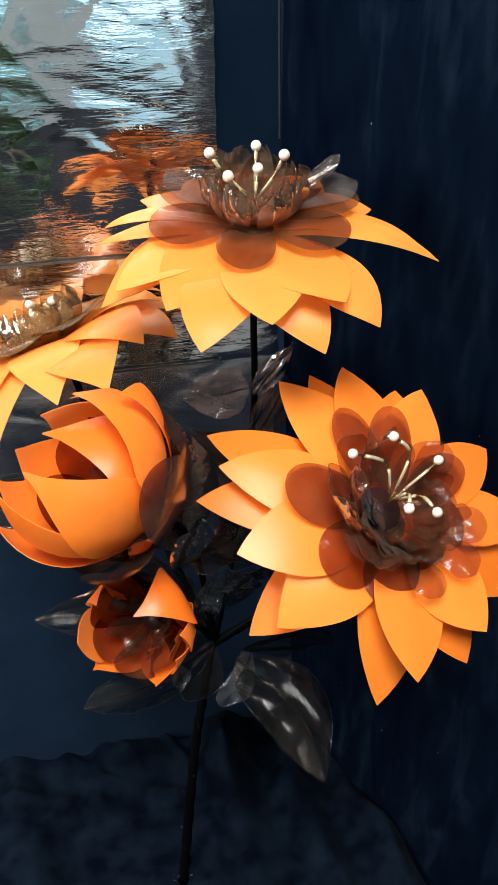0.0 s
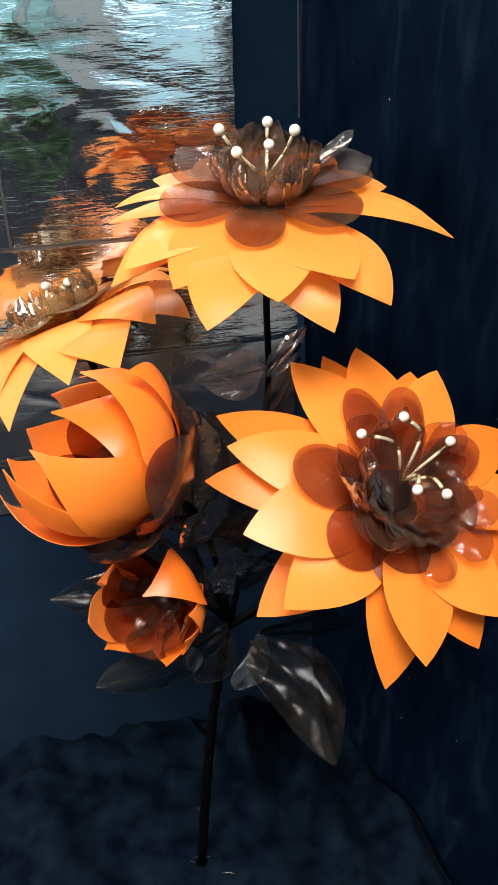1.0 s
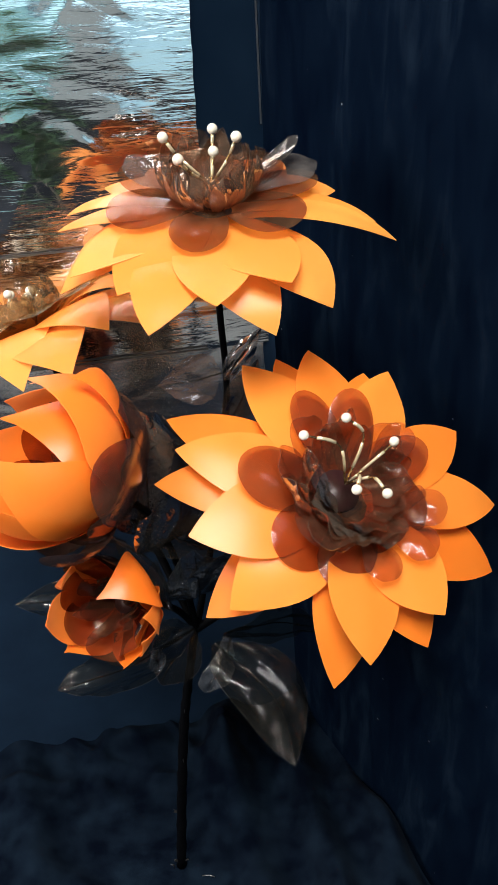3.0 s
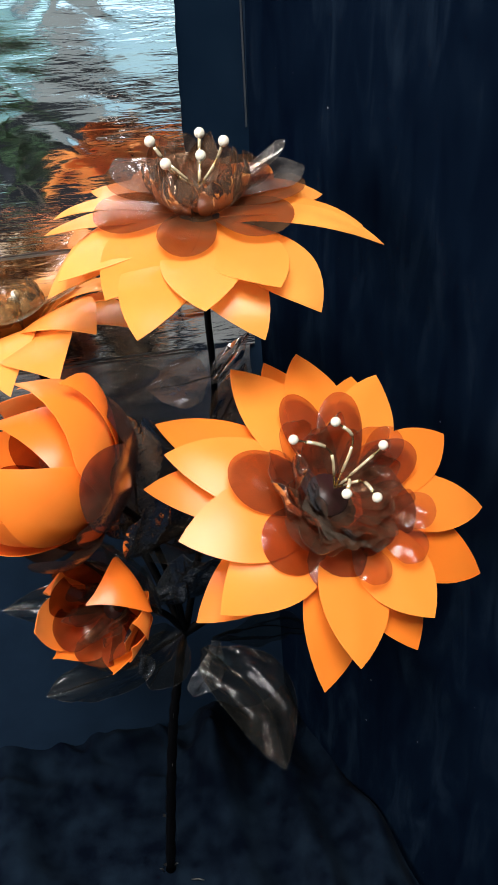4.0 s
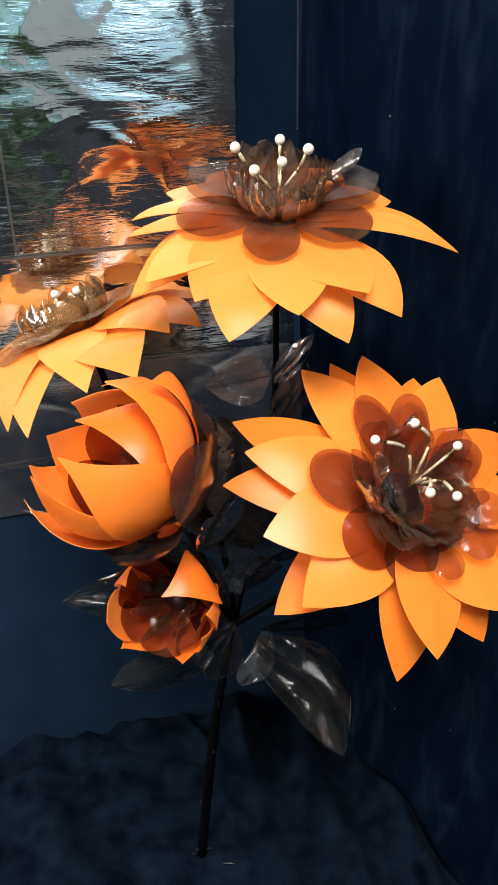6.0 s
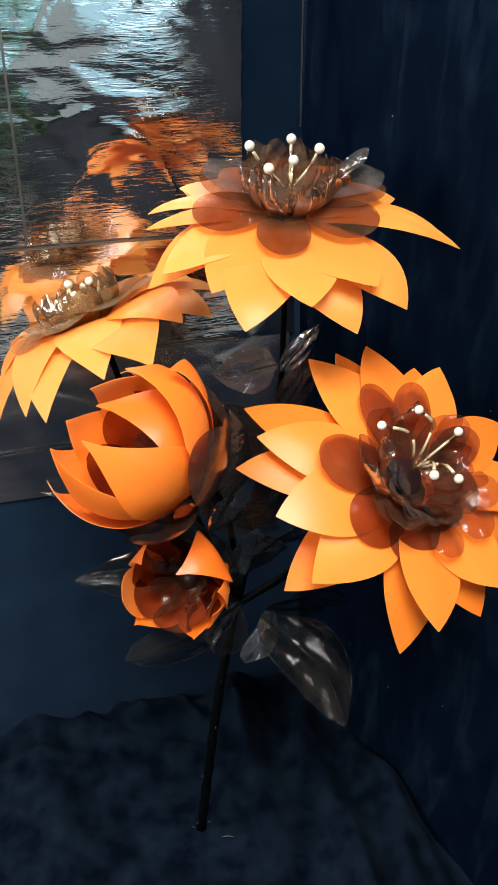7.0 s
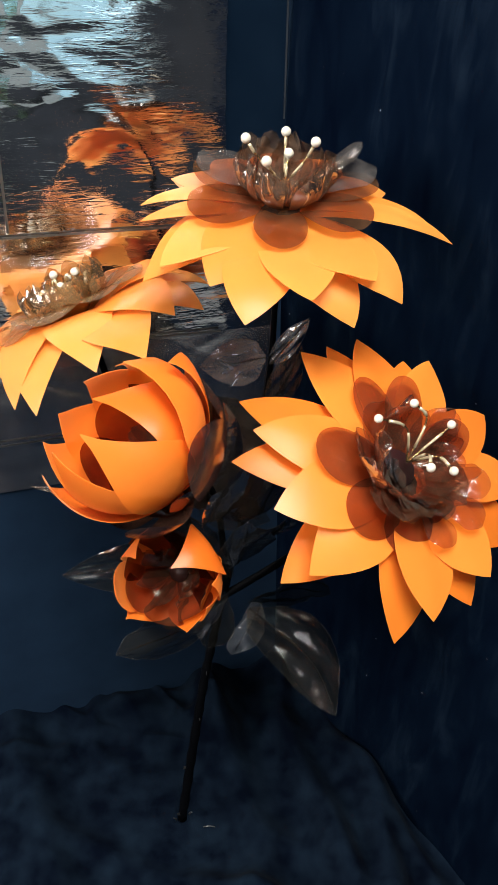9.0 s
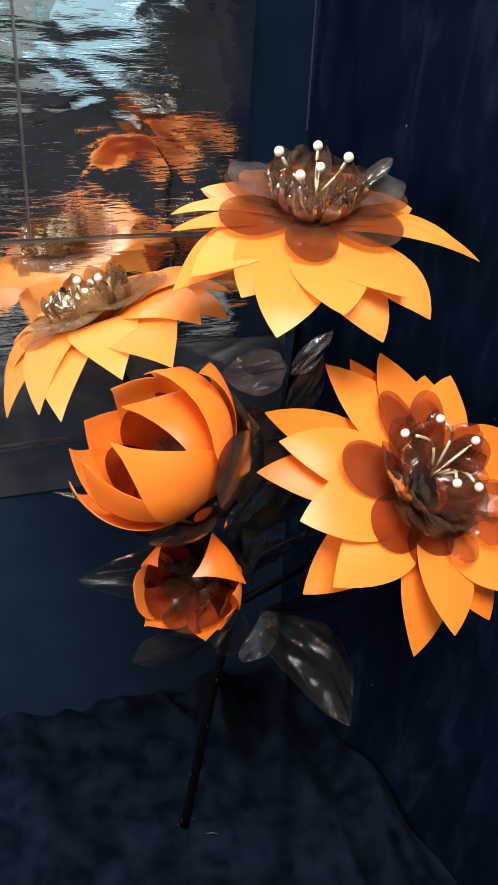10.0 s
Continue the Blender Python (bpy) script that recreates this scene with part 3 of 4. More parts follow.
def flower_half_open():
    rng = np.random.default_rng(14)
    t = thing_at("artificial_flower", flower_frame((-0.078, 0.515, 0.621), (-0.725, -0.251, 0.641)),
                 "half-open orange plastic tulip-like bloom turned sideways", "flower", FLOWERS)
    wide = 0.098
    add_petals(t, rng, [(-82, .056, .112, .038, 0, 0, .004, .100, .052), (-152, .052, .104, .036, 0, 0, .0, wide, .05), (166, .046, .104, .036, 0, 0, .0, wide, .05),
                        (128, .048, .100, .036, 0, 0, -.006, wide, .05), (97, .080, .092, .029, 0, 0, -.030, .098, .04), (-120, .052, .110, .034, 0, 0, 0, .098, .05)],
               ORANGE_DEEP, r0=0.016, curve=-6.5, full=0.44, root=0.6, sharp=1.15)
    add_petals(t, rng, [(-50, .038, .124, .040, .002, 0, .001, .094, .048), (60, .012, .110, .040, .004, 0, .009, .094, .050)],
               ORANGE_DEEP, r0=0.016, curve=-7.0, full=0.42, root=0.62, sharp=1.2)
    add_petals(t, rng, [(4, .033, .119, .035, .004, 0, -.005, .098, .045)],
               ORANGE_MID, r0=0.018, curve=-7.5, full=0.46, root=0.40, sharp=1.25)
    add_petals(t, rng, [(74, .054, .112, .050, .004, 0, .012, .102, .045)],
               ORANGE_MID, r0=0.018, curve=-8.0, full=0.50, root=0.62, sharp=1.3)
    add_petals(t, rng, [(34, .072, .054, .034), (84, .074, .054, .032), (140, .072, .044, .026), (-160, .072, .044, .026), (-100, .072, .040, .026), (-40, .072, .044, .028)],
               CALYX, "brown_petal", 0.0, "round brown see-through petal", z0=-0.004, belly=(0.080, -0.002), curve=-6.5, full=0.62, tip="round")
    add_petals(t, rng, [(50, .050, .024, .020), (110, .050, .024, .020), (-10, .050, .024, .020), (-70, .050, .022, .020)],
               LINING, "sepal", 0.0, "dark brown film sepal", z0=-0.008, belly=(0.046, -0.006), curve=-5.0, full=0.62, tip="round")
    add_petals(t, rng, [(0, .036, .062, .026), (60, .036, .062, .026), (120, .042, .080, .030), (180, .042, .080, .030), (-120, .042, .080, .030), (-60, .036, .062, .026)],
               LINING, "brown_petal", 0.0, "dark brown inner lining petal", z0=0.006, r0=0.01, belly=(0.064, 0.03), curve=-6.0, full=0.6, tip="round")
    cup(t, rng, (0, 0), 0.012, 0.050, 0.026, 6, 2)
    stem_part(t, [(-0.076, 0.5155, 0.619), (-0.052, 0.528, 0.585), (-0.040, 0.565, 0.490), JOIN], 0.0028, 0.0036)


def flower_bud():
    rng = np.random.default_rng(15)
    t = thing_at("artificial_flower", flower_frame((-0.082, 0.515, 0.505), (-0.3, -0.8, 0.5)),
                 "small half-open orange bud lined with dark brown film", "flower", FLOWERS)
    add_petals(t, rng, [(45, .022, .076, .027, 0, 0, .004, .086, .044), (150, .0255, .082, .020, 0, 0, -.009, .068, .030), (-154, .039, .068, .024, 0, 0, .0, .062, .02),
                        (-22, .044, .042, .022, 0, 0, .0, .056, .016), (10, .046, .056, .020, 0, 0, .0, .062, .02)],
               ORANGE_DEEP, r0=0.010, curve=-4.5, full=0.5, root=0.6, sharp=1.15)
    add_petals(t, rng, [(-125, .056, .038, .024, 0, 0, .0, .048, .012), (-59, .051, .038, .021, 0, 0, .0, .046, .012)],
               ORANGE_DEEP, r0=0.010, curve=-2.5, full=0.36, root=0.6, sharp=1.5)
    add_petals(t, rng, [(-92, .044, .034, .021), (-142, .042, .040, .020), (-45, .040, .036, .020)], BROWN, "brown_petal", 0.0, "round brown see-through petal",
               z0=0.003, r0=0.008, belly=(0.046, 0.010), curve=-5.0, full=0.6, tip="round")
    add_petals(t, rng, [(-8, .038, .050, .020), (35, .042, .056, .020), (80, .046, .060, .022), (125, .044, .062, .022), (170, .038, .050, .020)], LINING, "brown_petal", 0.0, "dark brown see-through inner petal",
               z0=0.003, r0=0.008, belly=(0.048, 0.014), curve=-6.0, full=0.6, tip="round")
    cup(t, rng, (0, 0), 0.006, 0.044, 0.026, 7, 2, film=CUP_DARK, crumple=0.0018, fold=-20.0)
    add_petals(t, rng, [(95, .020, .056, .009), (140, .026, .050, .008)], SCRAP, "film_scrap", 0.0, "crumpled pale film scrap",
               z0=0.010, r0=0.010, lift=0.012, k=0.6, curve=-14.0, full=0.55, tip="round", rough=0.0018)
    add_petals(t, rng, [(34, .064, .050, .022), (75, .062, .056, .024), (118, .056, .056, .022), (-70, .05, .02, .02), (-160, .05, .024, .02)], SMOKE, "sepal", 0.0, "smoky clear sepal",
               z0=-0.006, r0=0.01, belly=(0.062, 0.01), curve=-5.0, full=0.55, tip="round")
    stem_part(t, [(-0.081, 0.517, 0.503), (-0.070, 0.545, 0.480), (-0.05, 0.575, 0.44), JOIN], 0.0028, 0.0036)


def leaf_part(thing, rng, root, tip, half, side, sag, curve=4.0, crumple=0.0022, label="smoky clear plastic leaf", full=0.42, film=None, bulge=0.0):
    """A pointed leaf from root to tip; side is roughly the way its width runs."""
    root, tip, side = Vector(root), Vector(tip), Vector(side)
    along = (tip - root).normalized()
    side = (side - along * side.dot(along)).normalized()
    up = side.cross(along).normalized()
    n, m = 24, 13
    u = np.linspace(0, 1, n)
    p0, p2 = np.array(root), np.array(tip)
    mid = bezier(p0, (p0 + p2) / 2 + np.array(up) * sag, p2, u)
    v = np.linspace(-1, 1, m)
    x = half * outline(u, full, "point")[:, None] * v[None] * np.where(u < 0.12, 0.3 + 0.7 * u / 0.12, 1)[:, None]
    ph = rng.uniform(0, 6.3, 4)
    w = x / half
    lift = -curve * x ** 2 + crumple * (np.sin(4.5 * u[:, None] + 3 * w + ph[0]) + 0.7 * np.sin(8 * w - 4 * u[:, None] + ph[1])
                                       + 0.5 * np.abs(np.sin(7 * u[:, None] + 6 * w + ph[2])) + 0.7 * np.abs(np.sin(5 * w + 7 * u[:, None] * w + ph[3]))) * np.clip(u * 4, 0, 1)[:, None]
    x = x + bulge * np.sin(np.pi * u)[:, None]
    g = mid[:, None, :] + x[:, :, None] * np.array(side) + lift[:, :, None] * np.array(up)
    inv = thing.matrix_world.inverted()
    me = mesh_of("leaf", *sheet(g), film or SMOKE)
    me.transform(inv)
    ob = part("leaf", me, thing, label)
    rib = g[:, m // 2, :] + np.array(up) * 0.0006
    me = mesh_of("midrib", *tube(rib[:-2], np.linspace(0.0011, 0.0004, n - 2), 6), SMOKE)
    me.transform(inv)
    part("midrib", me, ob)
    me = mesh_of("rim", *tube(rim_line(g), 0.00008, 4), EDGE)
    me.transform(inv)
    part("rim", me, ob, "pale cut film edge")


def bouquet_stem():
    rng = np.random.default_rng(16)
    t = thing_at("bouquet_stem", pose(-0.083, 0.580, 0.0), "thick black taped stem with smoky clear leaves, standing on dark cloth", "stem")
    line = spline([(-0.036, 0.592, 0.415), (-0.046, 0.583, 0.350), (-0.057, 0.576, 0.279), (-0.070, 0.575, 0.150), (-0.083, 0.580, 0.004)], 10)
    rad = 0.0042 + 0.0006 * np.sin(np.arange(len(line)) * 1.9) + np.linspace(0, 0.002, len(line))
    me = mesh_of("trunk", *tube(line, rad, 12), TAPE)
    me.transform(t.matrix_world.inverted())
    part("trunk", me, t)
    for k in range(4):
        i = int(len(line) * (0.45 + 0.17 * k))
        p = line[min(i, len(line) - 1)] - np.array((-0.083, 0.58, 0))
        a = rng.uniform(-2.6, -0.6)
        d = np.array((math.cos(a), math.sin(a), 0))
        g = np.array([[p + d * 0.0065 + np.array((0, 0, z)), p + d * (0.0065 + rng.uniform(0.002, 0.005)) + np.array((0, 0.001, z * 0.8 + 0.003))] for z in (0.0, 0.003, 0.006)])
        part("tape_end", mesh_of("tape_end", *sheet(g, 0.0003), TAPE_CLEAR), t, "loose shiny end of tape")
    for x, y, z, dx, dz in ((-0.090, 0.572, 0.010, -0.004, 0.010), (-0.074, 0.568, 0.032, 0.004, 0.006), (-0.055, 0.566, 0.004, 0.016, 0.002)):
        p, q = np.array((x + 0.083, y - 0.58, z)), np.array((x + dx + 0.083, y - 0.582, z + dz))
        part("tape_end", mesh_of("tape_end", *tube([p, (p + q) / 2 + 0.0008, q], 0.0008, 6), TAPE_CLEAR), t, "loose shiny end of tape")
    leaves = [
        ((-0.012, 0.545, 0.426), (0.065, 0.438, 0.388), 0.034, (0.85, 0.45, 0.2), 0.020, dict(full=0.40, crumple=0.0042, bulge=0.020)),
        ((-0.005, 0.568, 0.415), (0.098, 0.640, 0.345), 0.036, (0.6, -0.2, 0.7), 0.018, dict(crumple=0.0050)),
        ((0.002, 0.560, 0.418), (-0.033, 0.549, 0.352), 0.018, (0.7, -0.4, 0.5), 0.010, dict(crumple=0.0050, film=SCRAP, label="bright glossy folded film leaf")),
        # added pale piece: stands in for the highlight along the left leaf's fold
        ((-0.060, 0.510, 0.452), (-0.066, 0.505, 0.420), 0.008, (0.9, -0.2, 0.1), 0.006, dict(film=SCRAP, label="small added pale film piece standing in for a highlight on the leaf")),
        ((-0.034, 0.560, 0.430), (-0.144, 0.470, 0.445), 0.030, (0.30, 0.50, 0.75), 0.018),
        ((-0.036, 0.570, 0.420), (-0.058, 0.500, 0.420), 0.026, (0.8, 0.1, -0.5), 0.016),
        ((-0.060, 0.570, 0.470), (-0.200, 0.553, 0.467), 0.026, (0.1, 0.65, 0.75), 0.012),
        ((-0.070, 0.522, 0.588), (0.006, 0.540, 0.546), 0.020, (0.3, 0.8, 0.5), 0.020, dict(film=SMOKE)),
        ((0.004, 0.632, 0.665), (0.039, 0.630, 0.716), 0.010, (0.6, -0.2, -0.5), 0.006, dict(film=PALE_LEAF, label="narrow pale creased plastic leaf")),
        ((0.000, 0.640, 0.668), (-0.066, 0.670, 0.642), 0.024, (0.1, -0.55, -0.75), 0.016, dict(film=PALE_LEAF, label="pale grey arched plastic leaf")),
        ((0.002, 0.628, 0.590), (-0.056, 0.600, 0.650), 0.042, (0.7, -0.4, 0.5), 0.020),
        ((0.000, 0.620, 0.540), (-0.050, 0.570, 0.640), 0.044, (0.7, -0.3, 0.6), 0.018),
        ((-0.010, 0.610, 0.500), (0.010, 0.535, 0.610), 0.044, (0.8, 0.3, 0.2), 0.016),
        ((0.005, 0.635, 0.620), (0.034, 0.640, 0.682), 0.016, (0.6, 0.1, -0.6), 0.014),
        ((-0.050, 0.535, 0.550), (-0.026, 0.500, 0.648), 0.036, (0.7, 0.5, 0.2), 0.018),
        ((-0.060, 0.540, 0.560), (-0.060, 0.535, 0.690), 0.038, (0.8, 0.5, 0.1), 0.018),
        ((-0.080, 0.530, 0.560), (-0.213, 0.520, 0.600), 0.007, (0.1, 0.65, 0.7), 0.012),
        ((-0.010, 0.590, 0.480), (0.014, 0.515, 0.570), 0.036, (0.8, 0.2, 0.3), 0.016),
        ((-0.030, 0.585, 0.450), (-0.020, 0.520, 0.560), 0.038, (0.8, 0.2, 0.2), 0.016),
    ]
    for i, (root, tip, half, side, sag, *own) in enumerate(leaves):
        shape = dict(crumple=0.0022 * rng.uniform(0.6, 2.0))
        if i > 6:
            shape.update(film=SMOKE_BROWN, label="hazy smoky plastic leaf")
        shape.update(own[0] if own else {})
        leaf_part(t, rng, root, tip, half, side, sag, **shape)


# ---- the corner of panels ----
CORNER = Vector((0.035, 0.898, 0.0))
LEFT_TURN, RIGHT_TURN, LEAN_BACK = 180 + 15.5, -60.0, 4.5
LEFT_BOARD = pose(CORNER.x, CORNER.y, 0.8, LEAN_BACK, 0, LEFT_TURN) @ pose(0, 0, -0.8)


def panel(name, turn, length, high, mat, label, outward):
    """A board from the corner along turn, its face in the plane through the corner, its thickness behind."""
    ob = new(name, from_bm(name, box((-0.03 if outward < 0 else 0.0, 0 if outward > 0 else -0.03, -0.02), (length, 0.03 if outward > 0 else 0, high)), mat))
    ob.matrix_world = LEFT_BOARD if outward < 0 else pose(CORNER.x, CORNER.y, 0, 0, 0, turn)
    return tagged(ob, label, "wall", kind="structure")


panel("wall_left", LEFT_TURN, 1.5, 1.75, NAVY, "navy cloth-covered display board behind the bouquet", -1)
panel("wall_right", RIGHT_TURN, 1.58, 1.75, PANEL, "dark painted display board with upright streaks", 1)


def foil_sheet(name, s0, s1, z0, z1, seed, wrinkle, label, extra=0, rise=0.0, film=None):
    """A sheet of mirror foil on the left board; s runs from the corner, wrinkles lie crossways."""
    rng = np.random.default_rng(seed)
    n, m = int((s1 - s0) / 0.006) + 2, int((z1 - z0) / 0.003) + 2
    s, z = np.meshgrid(np.linspace(s0, s1, n), np.linspace(z0, z1, m), indexing="ij")
    d, crease = np.zeros_like(s), np.zeros_like(s)
    for i in range(26):
        kz, ks = rng.uniform(60, 420), rng.uniform(-45, 45)
        d += np.sin(kz * z + ks * s + rng.uniform(0, 6.3) + 2.0 * np.sin(rng.uniform(8, 30) * s + rng.uniform(0, 6.3))) / kz * rng.uniform(0.2, 1.0)
    for i in range(16):
        a = rng.uniform(-0.9, 0.9) + (0 if rng.random() < 0.7 else 1.5)
        q = (z - rng.uniform(z0, z1)) * math.cos(a) + (s - rng.uniform(s0, s1)) * math.sin(a)
        crease += 0.0005 * np.exp(-np.abs(q) / 0.007) * rng.uniform(-1, 1)
    for i in range(extra):
        a = rng.uniform(-1.2, 1.2)
        q = (z - rng.uniform(0.84, 1.1)) * math.cos(a) + (s - rng.uniform(0.05, 0.6)) * math.sin(a)
        along = (s - rng.uniform(0.05, 0.6)) * math.cos(a) - (z - rng.uniform(0.84, 1.1)) * math.sin(a)
        crease += 0.0005 * np.exp(-np.abs(q) / 0.004) * np.exp(-(along / 0.05) ** 2) * rng.choice((-1, 1)) * np.clip((s - 0.10) / 0.06, 0, 1)
    higher = 1 + rise * np.clip((z - 0.80) / 0.12, 0, 1)
    taut = 0.15 + 0.85 * np.clip((s - s0 - 0.02) / 0.06, 0, 1)
    d = 0.004 + (wrinkle * higher * d + crease) * taut
    d = np.maximum(d, 0.0012)
    edge = 0.0010 * np.sin(23 * z + seed) + 0.0004 * np.sin(143 * z) + 0.0002 * np.sin(410 * z)
    s = s + edge * np.clip(1 - (s - s0) / 0.03, 0, 1)
    g = np.stack([s, d, z], 2)
    ob = new(name, mesh_of(name, *sheet(g), film or FOIL))
    ob.matrix_world = LEFT_BOARD
    return tagged(ob, label, "foil")


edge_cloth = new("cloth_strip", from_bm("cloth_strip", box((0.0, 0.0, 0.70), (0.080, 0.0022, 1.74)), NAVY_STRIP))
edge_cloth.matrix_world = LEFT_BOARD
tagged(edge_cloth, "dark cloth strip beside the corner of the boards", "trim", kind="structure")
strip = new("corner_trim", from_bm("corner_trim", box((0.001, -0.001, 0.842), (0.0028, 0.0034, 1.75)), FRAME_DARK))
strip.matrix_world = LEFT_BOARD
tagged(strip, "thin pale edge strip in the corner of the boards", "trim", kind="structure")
foil_sheet("foil_sheet", 0.071, 1.2, 0.727, 1.45, 7, 0.0045, "wrinkled silver mirror foil sheet taped on the board", 34, 0.7)
foil_sheet("foil_sheet", 0.006, 1.2, 0.597, 0.729, 4, 0.006, "crumpled silver mirror foil strip taped on the board")
foil_sheet("foil_sheet", 0.012, 1.2, 0.412, 0.599, 5, 0.005, "lower crumpled silver mirror foil strip on the board", film=FOIL_DULL)


def joint_tape(z, s0, s1):
    n = 60
    s = np.linspace(s0, s1, n)
    g = np.stack([np.stack([s, np.full(n, 0.0095), z + dz + 0.0015 * np.sin(9 * s)], 1) for dz in (-0.0013, 0.0013)], 1)
    ob = new("joint_tape", mesh_of("joint_tape", *sheet(g, 0.0004), TAPE_CLEAR))
    ob.matrix_world = LEFT_BOARD
    tagged(ob, "narrow shiny tape along a foil joint", "tape")


for z in (0.728, 0.598, 0.480):
    joint_tape(z, 0.08, 1.19)


def upright_tape(s, z0, z1):
    n = 40
    z = np.linspace(z0, z1, n)
    g = np.stack([np.stack([s + ds + 0.001 * np.sin(11 * z), np.full(n, 0.0092), z], 1) for ds in (0.0013, -0.0013)], 1)
    ob = new("joint_tape", mesh_of("joint_tape", *sheet(g, 0.0004), TAPE_CLEAR))
    ob.matrix_world = LEFT_BOARD
    tagged(ob, "narrow shiny tape along an upright foil joint", "tape")


upright_tape(0.318, 0.733, 1.44)


def velvet_cloth():
    xs = np.concatenate([np.linspace(-1.7, -0.56, 60), np.linspace(-0.55, 0.55, 250), np.linspace(0.56, 1.3, 40)])
    ys = np.concatenate([np.linspace(-1.3, 0.14, 70), np.linspace(0.15, 0.93, 190)])
    x, y = np.meshgrid(xs, ys, indexing="ij")
    rng = np.random.default_rng(8)
    d = np.zeros_like(x)
    for i in range(26):
        a = rng.uniform(0.2, 1.5)
        q = (x - rng.uniform(-0.9, 0.7)) * math.sin(a) + (y - rng.uniform(0, 0.9)) * math.cos(a)
        along = (x - rng.uniform(-0.6, 0.5)) * math.cos(a) - (y - rng.uniform(0.3, 0.8)) * math.sin(a)
        d += 0.030 * rng.uniform(0.3, 1) * np.exp(-(q / rng.uniform(0.012, 0.035)) ** 2) * np.exp(-(along / rng.uniform(0.08, 0.25)) ** 2)
    for i in range(9):
        a = rng.uniform(1.15, 1.75)
        q = (x - rng.uniform(-0.45, 0.40)) * math.sin(a) + (y - 0.4) * math.cos(a)
        d += 0.028 * rng.uniform(0.4, 1) * np.exp(-(q / rng.uniform(0.015, 0.03)) ** 2)
    flat = np.clip(((x + 0.083) ** 2 + (y - 0.58) ** 2) / 0.012 - 0.35, 0, 1)
    d = d * flat
    # keep in front of both boards
    left = CORNER.y + (x - CORNER.x) * math.tan(radians(15.5)) + 0.006
    right = CORNER.y - (x - CORNER.x) / 0.577 + 0.012
    wall = np.minimum(left, np.where(x > CORNER.x, right, 9))
    y2 = np.minimum(y, wall)
    rag = 0.035 + 0.020 * np.sin(17 * x + 1) + 0.014 * np.sin(41 * x) + 0.008 * np.sin(97 * x + 2)
    back = np.clip(1 - (wall - y2) / 0.09, 0, 1) ** 2
    small = np.zeros_like(x)
    for i in range(110):
        a = rng.uniform(-0.6, 2.2)
        cx, off = rng.uniform(-0.55, 0.30), rng.uniform(-0.02, 0.16)
        cy = CORNER.y + (cx - CORNER.x) * math.tan(radians(15.5)) - off
        q = (x - cx) * math.sin(a) + (y - cy) * math.cos(a)
        along = (x - cx) * math.cos(a) - (y - cy) * math.sin(a)
        small += 0.010 * rng.uniform(0.3, 1) * np.exp(-(q / rng.uniform(0.006, 0.014)) ** 2) * np.exp(-(along / rng.uniform(0.02, 0.06)) ** 2)
    d = d * (1 - back) + small * np.clip((wall - y2) / 0.02, 0, 1) + back * (rag + 0.006 * np.sin(60 * x + 30 * y))
    y2 = np.minimum(y2, wall - 0.004 - 0.08 * d * back)
    g = np.stack([x, y2, d - 0.0005], 2)
    ob = new("velvet_cloth", mesh_of("velvet_cloth", *sheet(g, 0.0), VELVET))
    tagged(ob, "black velvet cloth spread on the floor in soft folds", "cloth")


velvet_cloth()

flower_upright()
flower_facing()
flower_leaning()
flower_half_open()
flower_bud()
bouquet_stem()


# ---- the room round it ----
def slab(name, lo, hi, mat, label, category):
    ob = new(name, from_bm(name, box(lo, hi), mat))
    return tagged(ob, label, category, kind="structure")


slab("floor", (-2.4, -2.4, -0.1), (3.0, 2.0, -0.003), FLOOR, "plain grey floor", "floor")
slab("ceiling", (-2.4, -2.4, 2.6), (3.0, 2.0, 2.7), PLASTER, "plain dark blue-grey ceiling", "ceiling")
fixture = thing_at("ceiling_light", pose(0.05, -0.55, 2.6), "square grey-framed ceiling light panel with a bright diffuser", "lamp")
for lo, hi in (((-0.6, -0.6, -0.07), (0.6, -0.56, 0)), ((-0.6, 0.56, -0.07), (0.6, 0.6, 0)), ((-0.6, -0.56, -0.07), (-0.56, 0.56, 0)), ((0.56, -0.56, -0.07), (0.6, 0.56, 0))):
    part("frame", from_bm("frame", box(lo, hi, 0.004), FRAME), fixture)
slab("wall_north", (-2.4, 2.0, -0.1), (3.0, 2.15, 2.7), PLASTER, "plain dark blue-grey plaster wall", "wall")
slab("wall_east", (3.0, -2.4, -0.1), (3.15, 2.15, 2.7), PLASTER, "plain dark blue-grey plaster wall", "wall")
slab("ground", (-60, -80, -0.6), (60, 60, -0.45), GRASS, "open ground outside the windows", "ground")


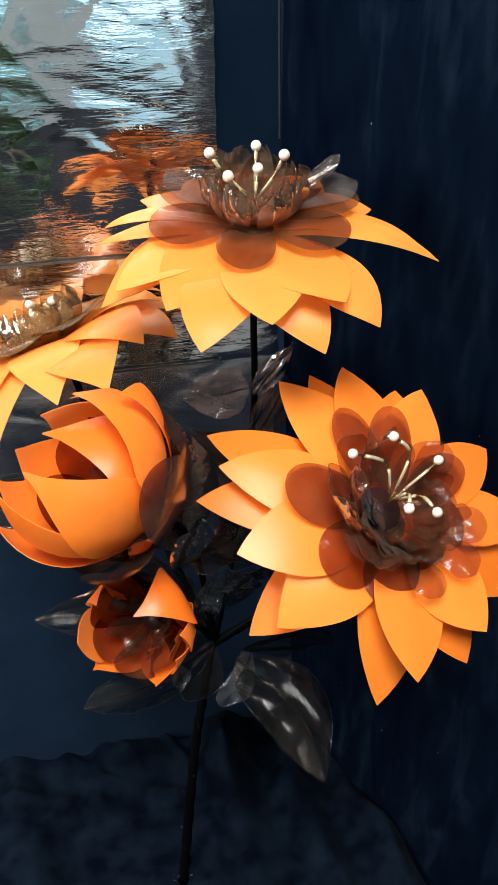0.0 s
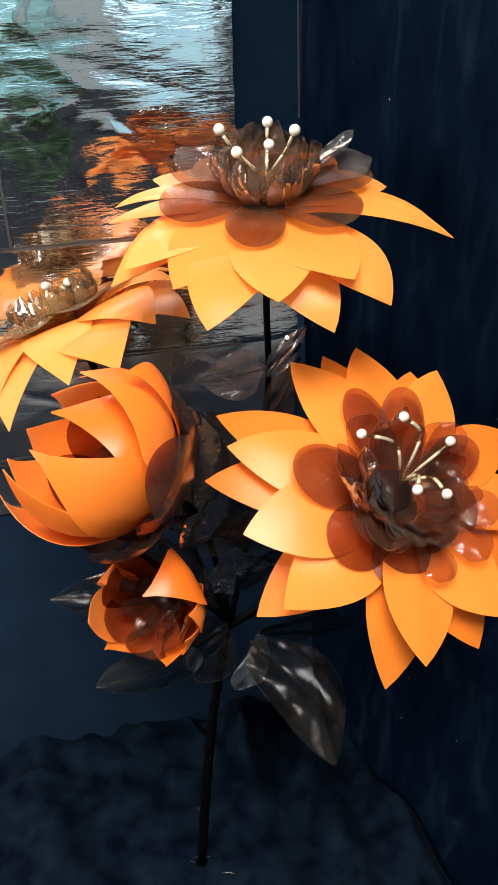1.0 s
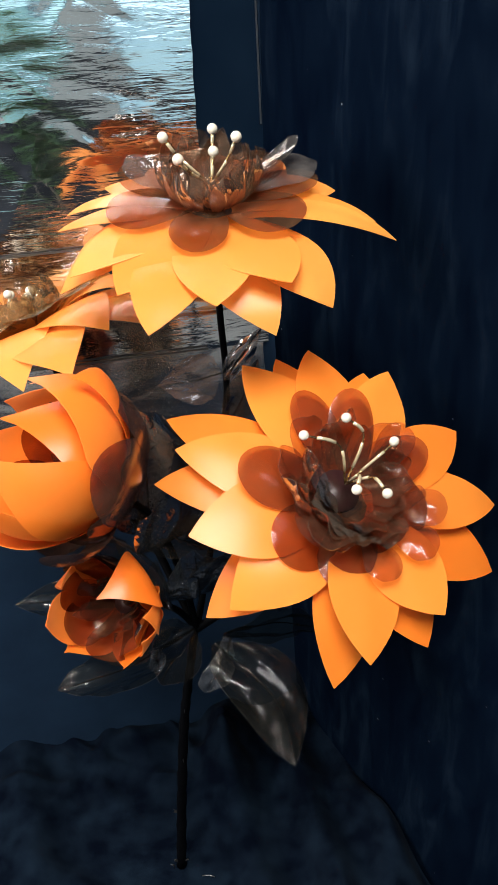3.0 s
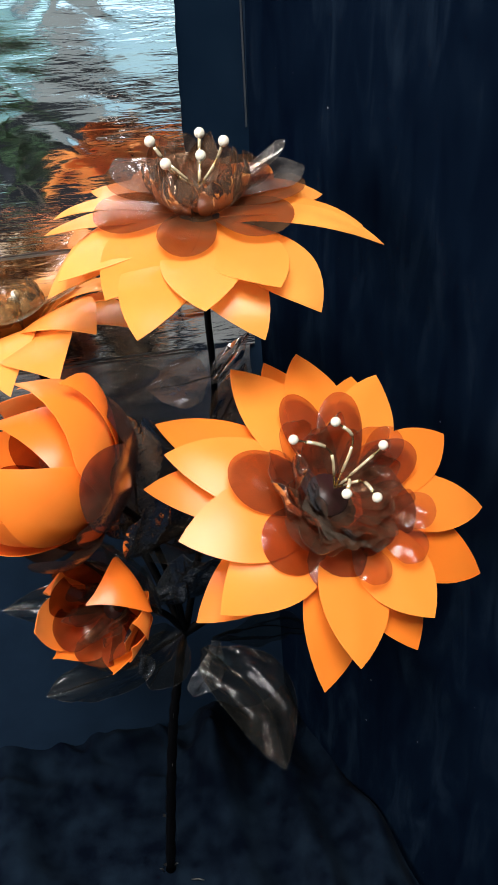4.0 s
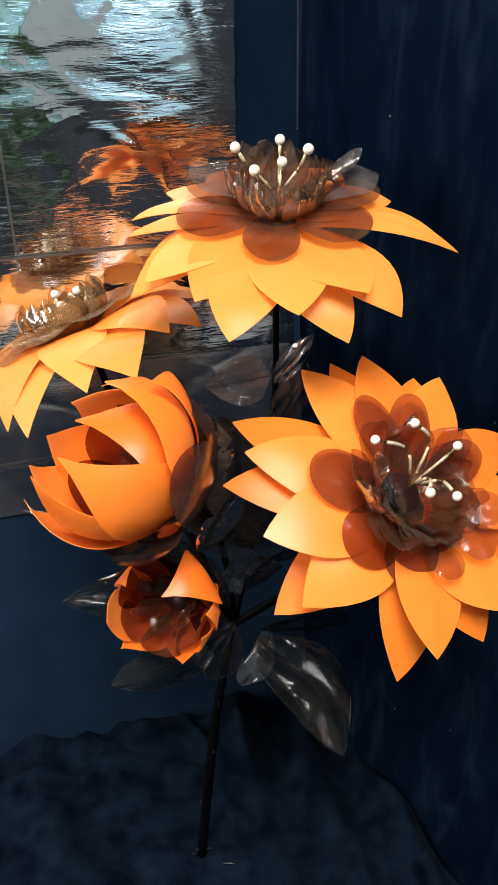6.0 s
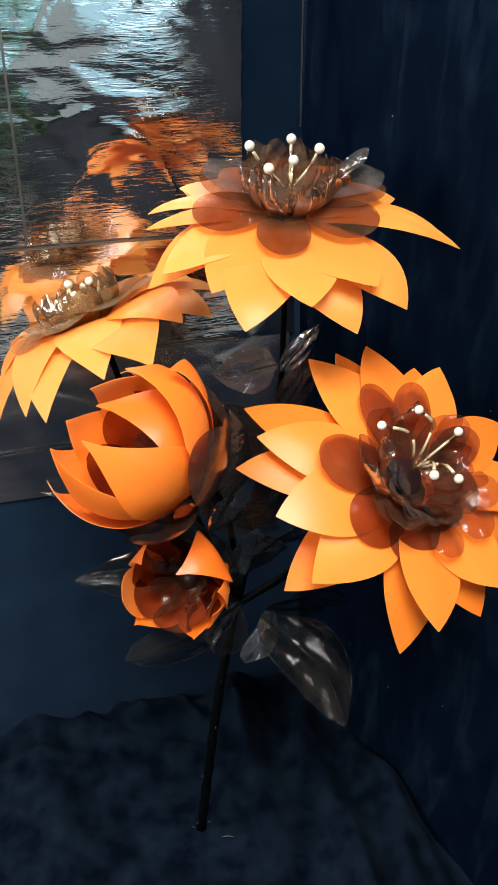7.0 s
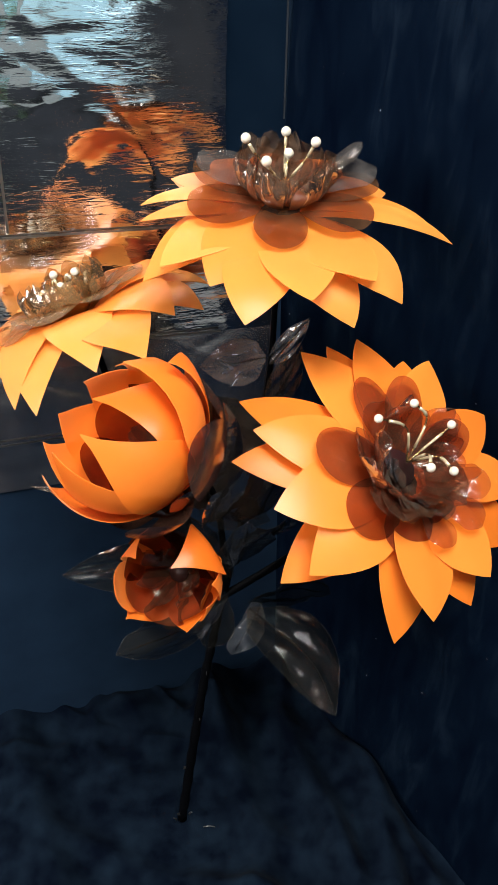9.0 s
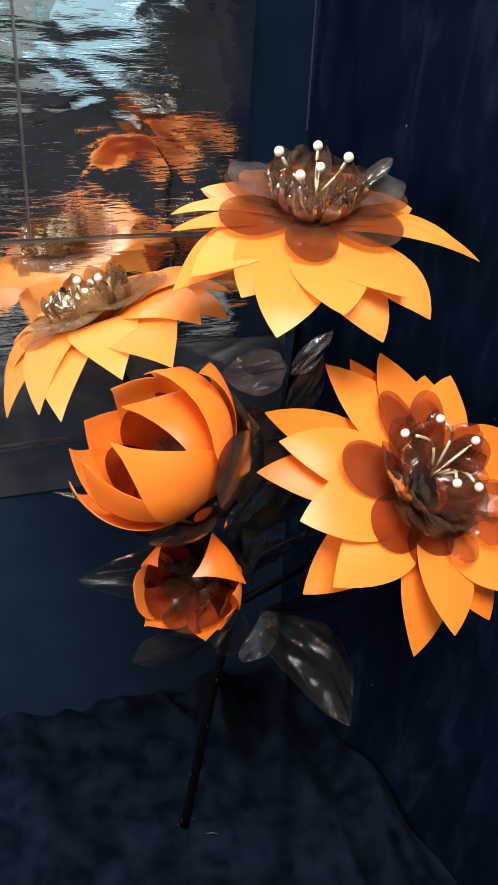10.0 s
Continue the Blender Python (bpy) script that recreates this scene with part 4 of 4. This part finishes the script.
def wall_with_window(name, m, length, w0, w1, z0, z1, middle=None, half=0.03):
    """A wall along x of its own frame, thickness 0.15 behind, with one window opening that has a frame, sill and an upright bar at middle."""
    middle = middle or (w0 + w1) / 2
    w = thing_at(name, m, "dark blue-grey plaster wall with a window opening", "wall")
    w["kind"] = "structure"
    for lo, hi in (((0, 0, -0.1), (w0, 0.15, 2.7)), ((w1, 0, -0.1), (length, 0.15, 2.7)), ((w0, 0, -0.1), (w1, 0.15, z0)), ((w0, 0, z1), (w1, 0.15, 2.7))):
        part("wall_piece", from_bm("wall_piece", box(lo, hi), PLASTER), w)
    f = 0.05
    for lo, hi in (((w0, -0.01, z0), (w0 + f, 0.06, z1)), ((w1 - f, -0.01, z0), (w1, 0.06, z1)), ((w0 + f, -0.01, z1 - f), (w1 - f, 0.06, z1)), ((w0 + f, -0.01, z0), (w1 - f, 0.06, z0 + f)),
                   ((middle - half, -0.01, z0 + f), (middle + half, 0.06, z1 - f))):
        part("window_frame", from_bm("window_frame", box(lo, hi, 0.004), FRAME), w)
    for a, b in ((w0 + f, middle - half), (middle + half, w1 - f)):
        pane = part("pane", from_bm("pane", box((a, 0.020, z0 + f), (b, 0.026, z1 - f)), GLASS), w, "blue-tinted window pane")
        pane.visible_shadow = False
    part("window_sill", from_bm("window_sill", box((w0 - 0.04, -0.12, z0 - 0.04), (w1 + 0.04, -0.012, z0 - 0.002), 0.005), FRAME), w)


wall_with_window("wall_south", pose(3.15, -2.25, 0, 0, 0, 180), 5.55, 1.61, 3.50, 1.04, 2.30, 2.28, 0.13)
wall_with_window("wall_west", pose(-2.25, -2.25, 0, 0, 0, 90), 4.4, 0.7, 2.3, 0.85, 2.25)


def house_plant():
    rng = np.random.default_rng(21)
    t = thing_at("potted_plant", pose(0.44, -1.80, -0.003), "leafy green house plant in a grey clay pot", "plant")
    part("pot", mesh_of("pot", *tube([(0, 0, 0), (0, 0, 0.02), (0, 0, 0.20), (0, 0, 0.22)], [0.085, 0.09, 0.12, 0.125], 20), POT), t)
    part("trunk", mesh_of("trunk", *tube(spline([(0, 0, 0.2), (0.02, 0.01, 0.65), (-0.01, 0, 1.2)], 6), 0.010, 8), POT), t)
    for i in range(70):
        az, up = rng.uniform(0, 360), rng.uniform(0.80, 1.36)
        g = petal_grid(rng, az, rng.uniform(0.12, 0.26), up - 0.2 + rng.uniform(0.05, 0.2), rng.uniform(0.025, 0.045), 0.01, up - 0.12, 0.5, 0.08, 2.0, 0.4, "point")
        part("leaf", mesh_of("leaf", *sheet(g), GREEN), t)


house_plant()
